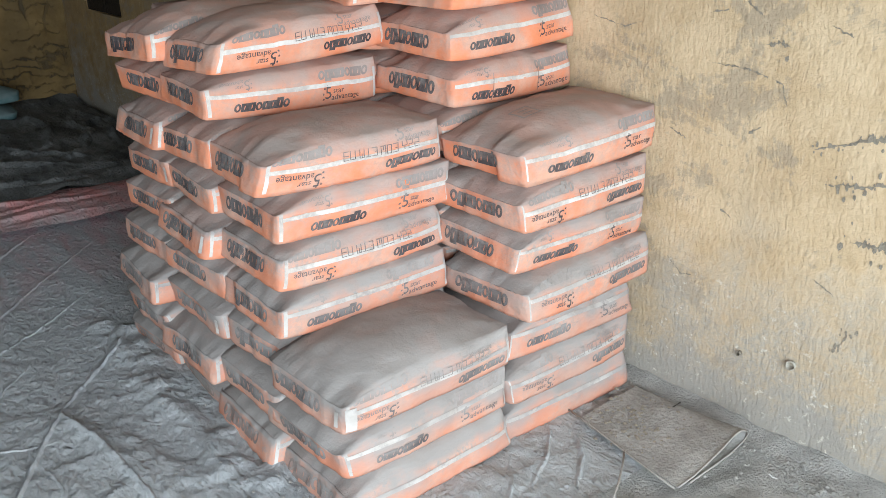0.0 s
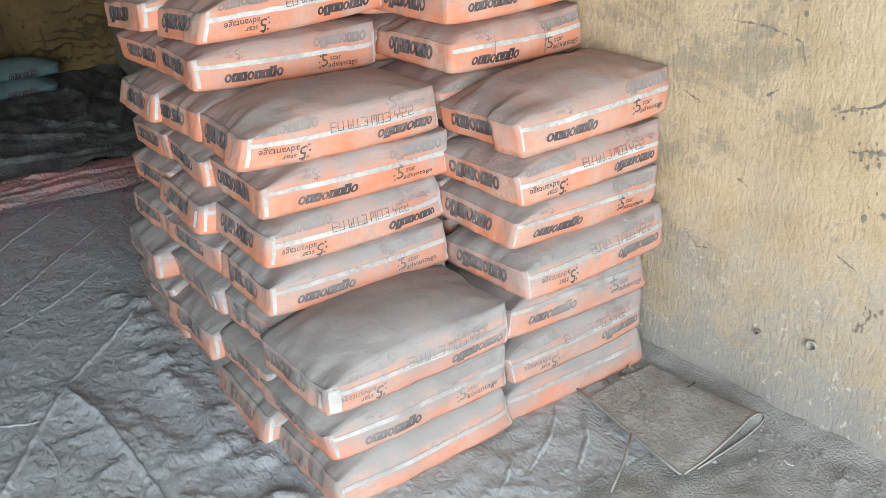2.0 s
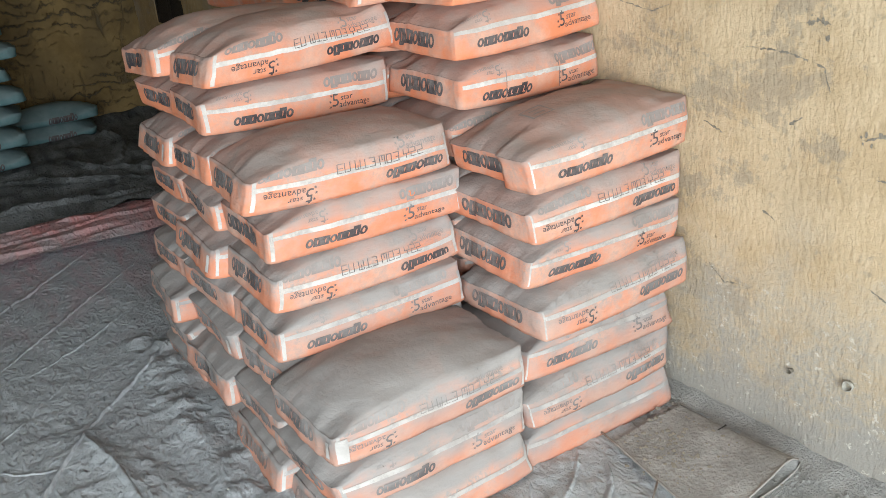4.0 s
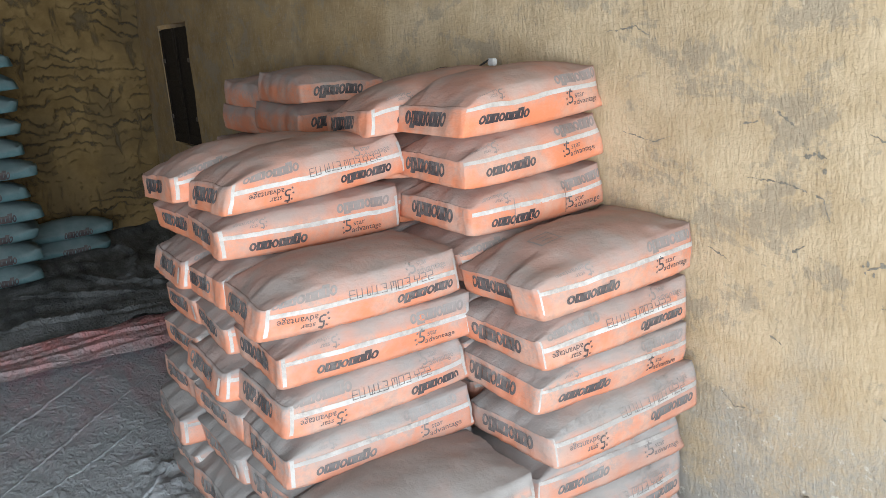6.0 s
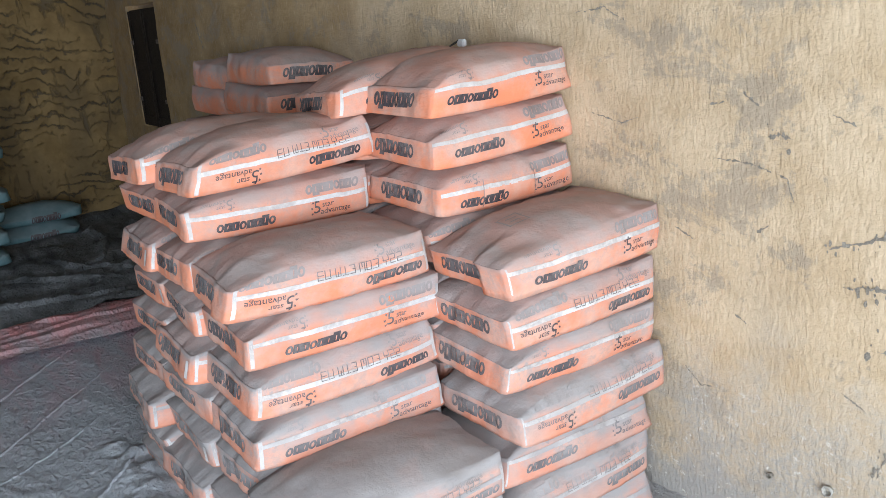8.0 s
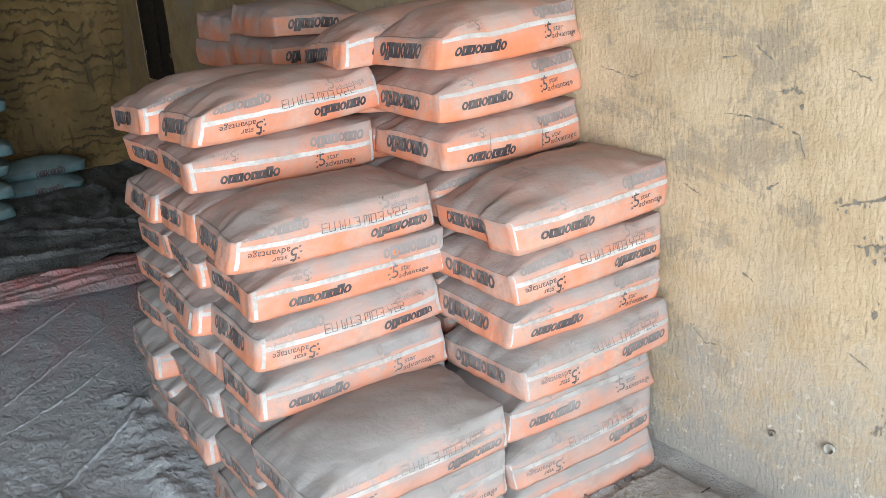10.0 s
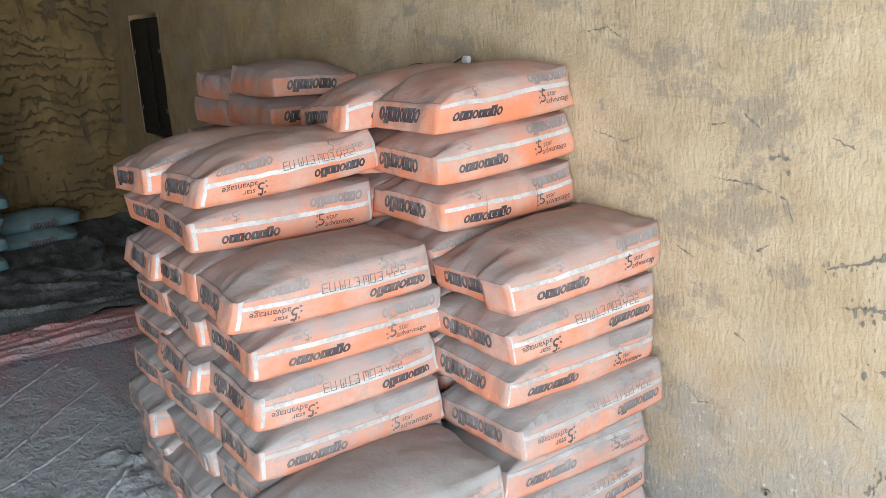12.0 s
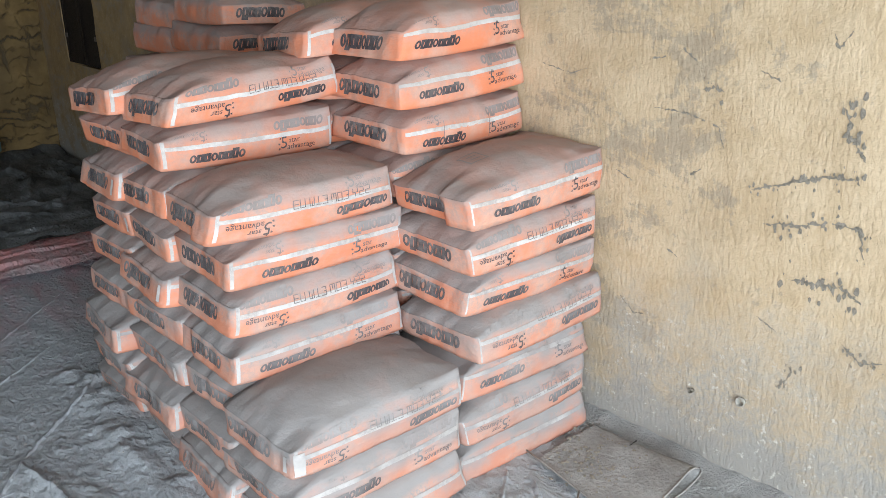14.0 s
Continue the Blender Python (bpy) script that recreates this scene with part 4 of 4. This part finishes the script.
        if patch:
            made.append(bag.decal("valve_patch", ob, M_WHITE, PATCH, "end", (0.185, -0.008), lift=0.004, label="white valve patch at the corner"))
    for o in made:
        o.color = (dust, 0.0, 0.0, 1.0)
    if seed == hash_seed("D", 8):
        clean.color = (0.3, 0.0, 0.0, 1.0)
    return ob


PANEL = grid_quads([(-0.125, -0.055, 0.105, 0.004, 0.0)])
PANEL_SHADE = grid_quads([(-0.0015, -0.055, 0.0015, 0.035, 0.0)])
DENT_RING = ([(k * math.cos(i * 0.524), 0.8 * k * math.sin(i * 0.524)) for k in (0.012, 0.006) for i in range(12)], [(i, (i + 1) % 12, 12 + (i + 1) % 12, 12 + i) for i in range(11)])
PATCH = grid_quads([(-0.006, -0.04, 0.012, 0.02, 0.006)])
WRAP = grid_quads([(-0.022, -0.045, 0.020, 0.038, -0.004)])
STAMP = grid_quads([(-0.04, -0.04, 0.04, -0.034, 0), (-0.04, 0.034, 0.04, 0.04, 0), (-0.04, -0.034, -0.034, 0.034, 0), (0.034, -0.034, 0.04, 0.034, 0), (-0.02, -0.015, 0.02, -0.009, 0), (-0.02, 0.009, 0.02, 0.015, 0)])
P = 0.149  # height of one layer
COLS = {"Z": -3.185, "A": -2.770, "B": -2.350, "C": -1.925}
UPRIGHT_ENDS = {"A8", "B6", "E7", "C3", "Z8", "A7", "Z7", "A6", "Z6", "A4", "E2"}
OPEN_TOPS = {"C3", "B7", "E7", "A9", "Z9", "D10", "G10"}
PATCHED = {"D7", "Z7", "Z6", "A5", "C3", "A3"}
# (x, y, z, rx, ry, rz) by which single bags lie off the regular stack
OFF = {
    "D10": (0.01, 0.03, 0.05, 4.0, 0.0, 1.0), "D9": (0.0, 0.03, 0.035, 3.0, 0.0, 1.0), "D8": (0.01, 0.02, 0.02, 2.0, 0.0, 0.5),
    "G10": (0.05, -0.03, 0.035, 5.0, -4.0, -5.0), "E7": (0.0, 0.02, 0.01, 1.5, 0.0, 1.5), "C3": (0.01, -0.01, 0.0, 0.5, 0.0, 1.0),
    "E1": (0.01, -0.02, 0.0, 0.0, 0.0, 0.0), "E2": (0.015, -0.03, 0.0, 0.0, 0.0, 0.0), "E3": (0.0, -0.03, 0.0, 0.0, 0.0, 0.0),
    "C1": (0.02, -0.02, -0.006, 0.0, -1.0, 0.0), "C2": (0.0, 0.0, -0.015, 0.0, -1.5, 0.0), "A9": (0.02, 0.02, 0.01, 0.5, 0.0, 2.0), "Z9": (0.03, 0.02, 0.0, 0.0, -1.0, 3.0),
}
# centimetres (x, y) by which each layer of a column has slipped, from the floor up
SLIPPED = {
    "Z": ((3, -6), (6, -6), (6, -8), (4, -5), (7, 1), (5, 3), (5, -1), (2, 3), (1, -1)),
    "A": ((6, -5), (5, -7), (7, -2), (6, -2), (6, -2), (3, 1), (1, 2), (-1, 3), (0, 3)),
    "B": ((4, -5), (4, -2), (5, 1), (5, 1), (3, 3), (1, 2), (2, 0)),
    "C": ((-1, 2), (-1, 1), (-1, 0)),
    "E": ((0, 0), (0, 0), (-1, 1), (2, 0), (-2, 1), (-2, 1), (-2, 1)),
}
SHORT = {"D": 0.60, "E": 0.63}
jit = random.Random(11)


def stacked(col, x, y, layers):
    for k in layers:
        name = f"{col}{k}"
        odd = (k % 2) == 1
        kind = "U" if odd != (col == "E") else "V"
        if col in "DG" and k > 7:
            kind = "V"
        dust = max(0.52, min(1.0, 1.195 - 0.06 * k))
        dx, dy = jit.uniform(-0.010, 0.010), jit.uniform(-0.016, 0.016)
        loose = 2.2 if col in "ZA" else 1.0
        rz, ry, rx = jit.uniform(-1.6, 1.6) * loose, jit.uniform(-1.0, 1.0) * loose, jit.uniform(-0.8, 0.8) * loose
        ox, oy, oz, ax, ay, az = OFF.get(name, (0, 0, 0, 0, 0, 0))
        if col in SLIPPED:
            ox, oy, oz = ox + 0.01 * SLIPPED[col][k - 1][0], oy + 0.01 * SLIPPED[col][k - 1][1], oz - (0.02 if col in "ZA" and k < 8 else 0.008)
            ax, ay = ax + 1.0, ay - 1.2
        grey = "grey dust-caked" if dust > 0.75 else "dusty" if dust > 0.55 else "lightly dusty"
        where = "lying on the floor tarpaulin" if k == 1 else "lying in a stack against the wall" if y > 1.6 else "lying in the front of the stack"
        cement_bag(hash_seed(col, k), pose(x + dx + ox, y + dy + oy, (k - 0.55) * P + oz, rx + ax, ry + ay, rz + az),
                   f"{grey} orange cement bag {where}", kind, dust, end_turned=name not in UPRIGHT_ENDS, patch=name in PATCHED, caked=k == 1, crown=0.048 if name in OPEN_TOPS else 0.036, length=SHORT.get(col, 0.66), fold={"E7": 0.035, "A9": 0.012, "B7": 0.01}.get(name, 0.0))


def hash_seed(col, k):
    return sum(ord(c) for c in col) * 17 + k * 3


stacked("Z", COLS["Z"], 1.335, range(1, 10))
stacked("A", COLS["A"], 1.345, range(1, 10))
stacked("B", COLS["B"], 1.345, range(1, 8))
stacked("C", COLS["C"], 1.315, range(1, 4))
stacked("E", -1.945, 1.985, range(1, 8))
stacked("D", -2.385, 2.015, range(1, 11))
stacked("G", -2.815, 2.01, range(1, 11))
stacked("H", -3.24, 1.99, range(1, 9))
stacked("I", -3.67, 1.975, range(1, 9))
for i, (x, y, z, rx, ry, rz) in enumerate(((-4.07, 2.06, 1.335, 0, 0, 90), (-4.05, 2.09, 1.475, 0, 2, 88), (-4.62, 2.07, 1.30, 0, 0, 91), (-4.60, 2.09, 1.43, 3, 0, 95))):
    cement_bag(900 + i, pose(x, y, z, rx, ry, rz), "dusty orange cement bag laid crosswise on the stack", "V", 0.78)
for i, x in enumerate((-4.07, -4.75)):
    for k in range(1, 9):
        cement_bag(950 + 20 * i + k, pose(x, 2.03, (k - 0.55) * 0.1475, 0, 0, 90), "dusty orange cement bag in the stack's rear", "V", 0.7, prints=False)


# pale blue bags by the back wall
def blue_bag(seed, m, label):
    ob = thing("blue_cement_bag", label, "cement bag", "pale blue bags by the back wall", m)
    bag = Bag(seed, length=0.74, width=0.44, edge=0.035, crown=0.085, square=5.0, lumps=1.3, ends=2.6)
    made = [bag.body("sack", ob, M_BLUE, 12, 18, 5, False)]
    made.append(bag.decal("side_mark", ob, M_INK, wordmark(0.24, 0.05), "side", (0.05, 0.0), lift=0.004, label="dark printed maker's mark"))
    for o in made:
        o.color = (0.25, 0.0, 0.0, 1.0)


for k in range(1, 12):
    blue_bag(300 + k, pose(-7.17 + jit.uniform(-0.03, 0.03), 0.50 + 0.010 * k + jit.uniform(-0.05, 0.05), (k - 0.5) * 0.163, 0, 0, jit.uniform(-3, 3)), "pale blue cement bag in a tall stack")
for k in (1, 2):
    blue_bag(330 + k, pose(-7.9, 1.12 + 0.03 * k, (k - 0.5) * 0.15, 0, 0, 2.0 * k), "pale blue cement bag on the black tarpaulin")


# ---- shuttered opening ----
def window_shutter():
    y = wall_y(-7.25)
    ob = thing("window_1", "dark wooden double shutter, closed, in the plaster wall", "window")
    tagged(ob, kind="structure")
    cx = (WX0 + WX1) / 2
    ang = math.degrees(math.atan(WALL_SLOPE))
    ob.matrix_basis = pose(cx, y + 0.025, WZ0, 0, 0, ang)
    w, h = WX1 - WX0, WZ1 - WZ0
    for s in (-1, 1):
        x0, x1 = (-w / 2 + 0.008, -0.004) if s < 0 else (0.004, w / 2 - 0.004)
        leaf = part("shutter_leaf", box((x0, 0.0, 0.004), (x1, 0.03, h - 0.035), 0.004), M_SHUTTER, ob)
        for z0 in (0.03, h * 0.48, h - 0.12):
            part("rail", box((x0 + 0.01, -0.012, z0), (x1 - 0.01, -0.0005, z0 + 0.06), 0.003), M_SHUTTER, leaf)
        for x in (x0 + 0.005, x1 - 0.05):
            part("stile", box((x, -0.016, 0.01), (x + 0.045, -0.0125, h - 0.045), 0.001), M_SHUTTER, leaf)
        for z0 in (0.22, h - 0.32):
            part("hinge", box((s * (w / 2 - 0.05) - 0.03, -0.024, z0), (s * (w / 2 - 0.05) + 0.03, -0.0165, z0 + 0.035), 0.002), M_IRON, leaf, "rusty iron hinge")


window_shutter()


# ---- black strip of plastic on the rear bags ----
def plastic_strip():
    ob = thing("plastic_strip", "torn black plastic strip with a pale tip, lying on the bags", "plastic strip")
    verts, faces, n = [], [], 14
    for i in range(n + 1):
        f = i / n
        x = -3.12 + 0.52 * f
        z = 1.525 + 0.05 * f + 0.02 * math.sin(7 * f)
        for s in (-1, 1):
            verts.append((x, 2.19 + 0.02 * math.sin(5 * f) + 0.004 * s, z + s * 0.006))
    for i in range(n):
        faces.append((2 * i, 2 * i + 2, 2 * i + 3, 2 * i + 1))
    strip = link_mesh("strip", verts, faces, M_STRAP, ob)
    part("tip", box((-2.62, 2.18, 1.568), (-2.58, 2.20, 1.595), 0.004), M_STRING, ob, "white plastic tip")


plastic_strip()
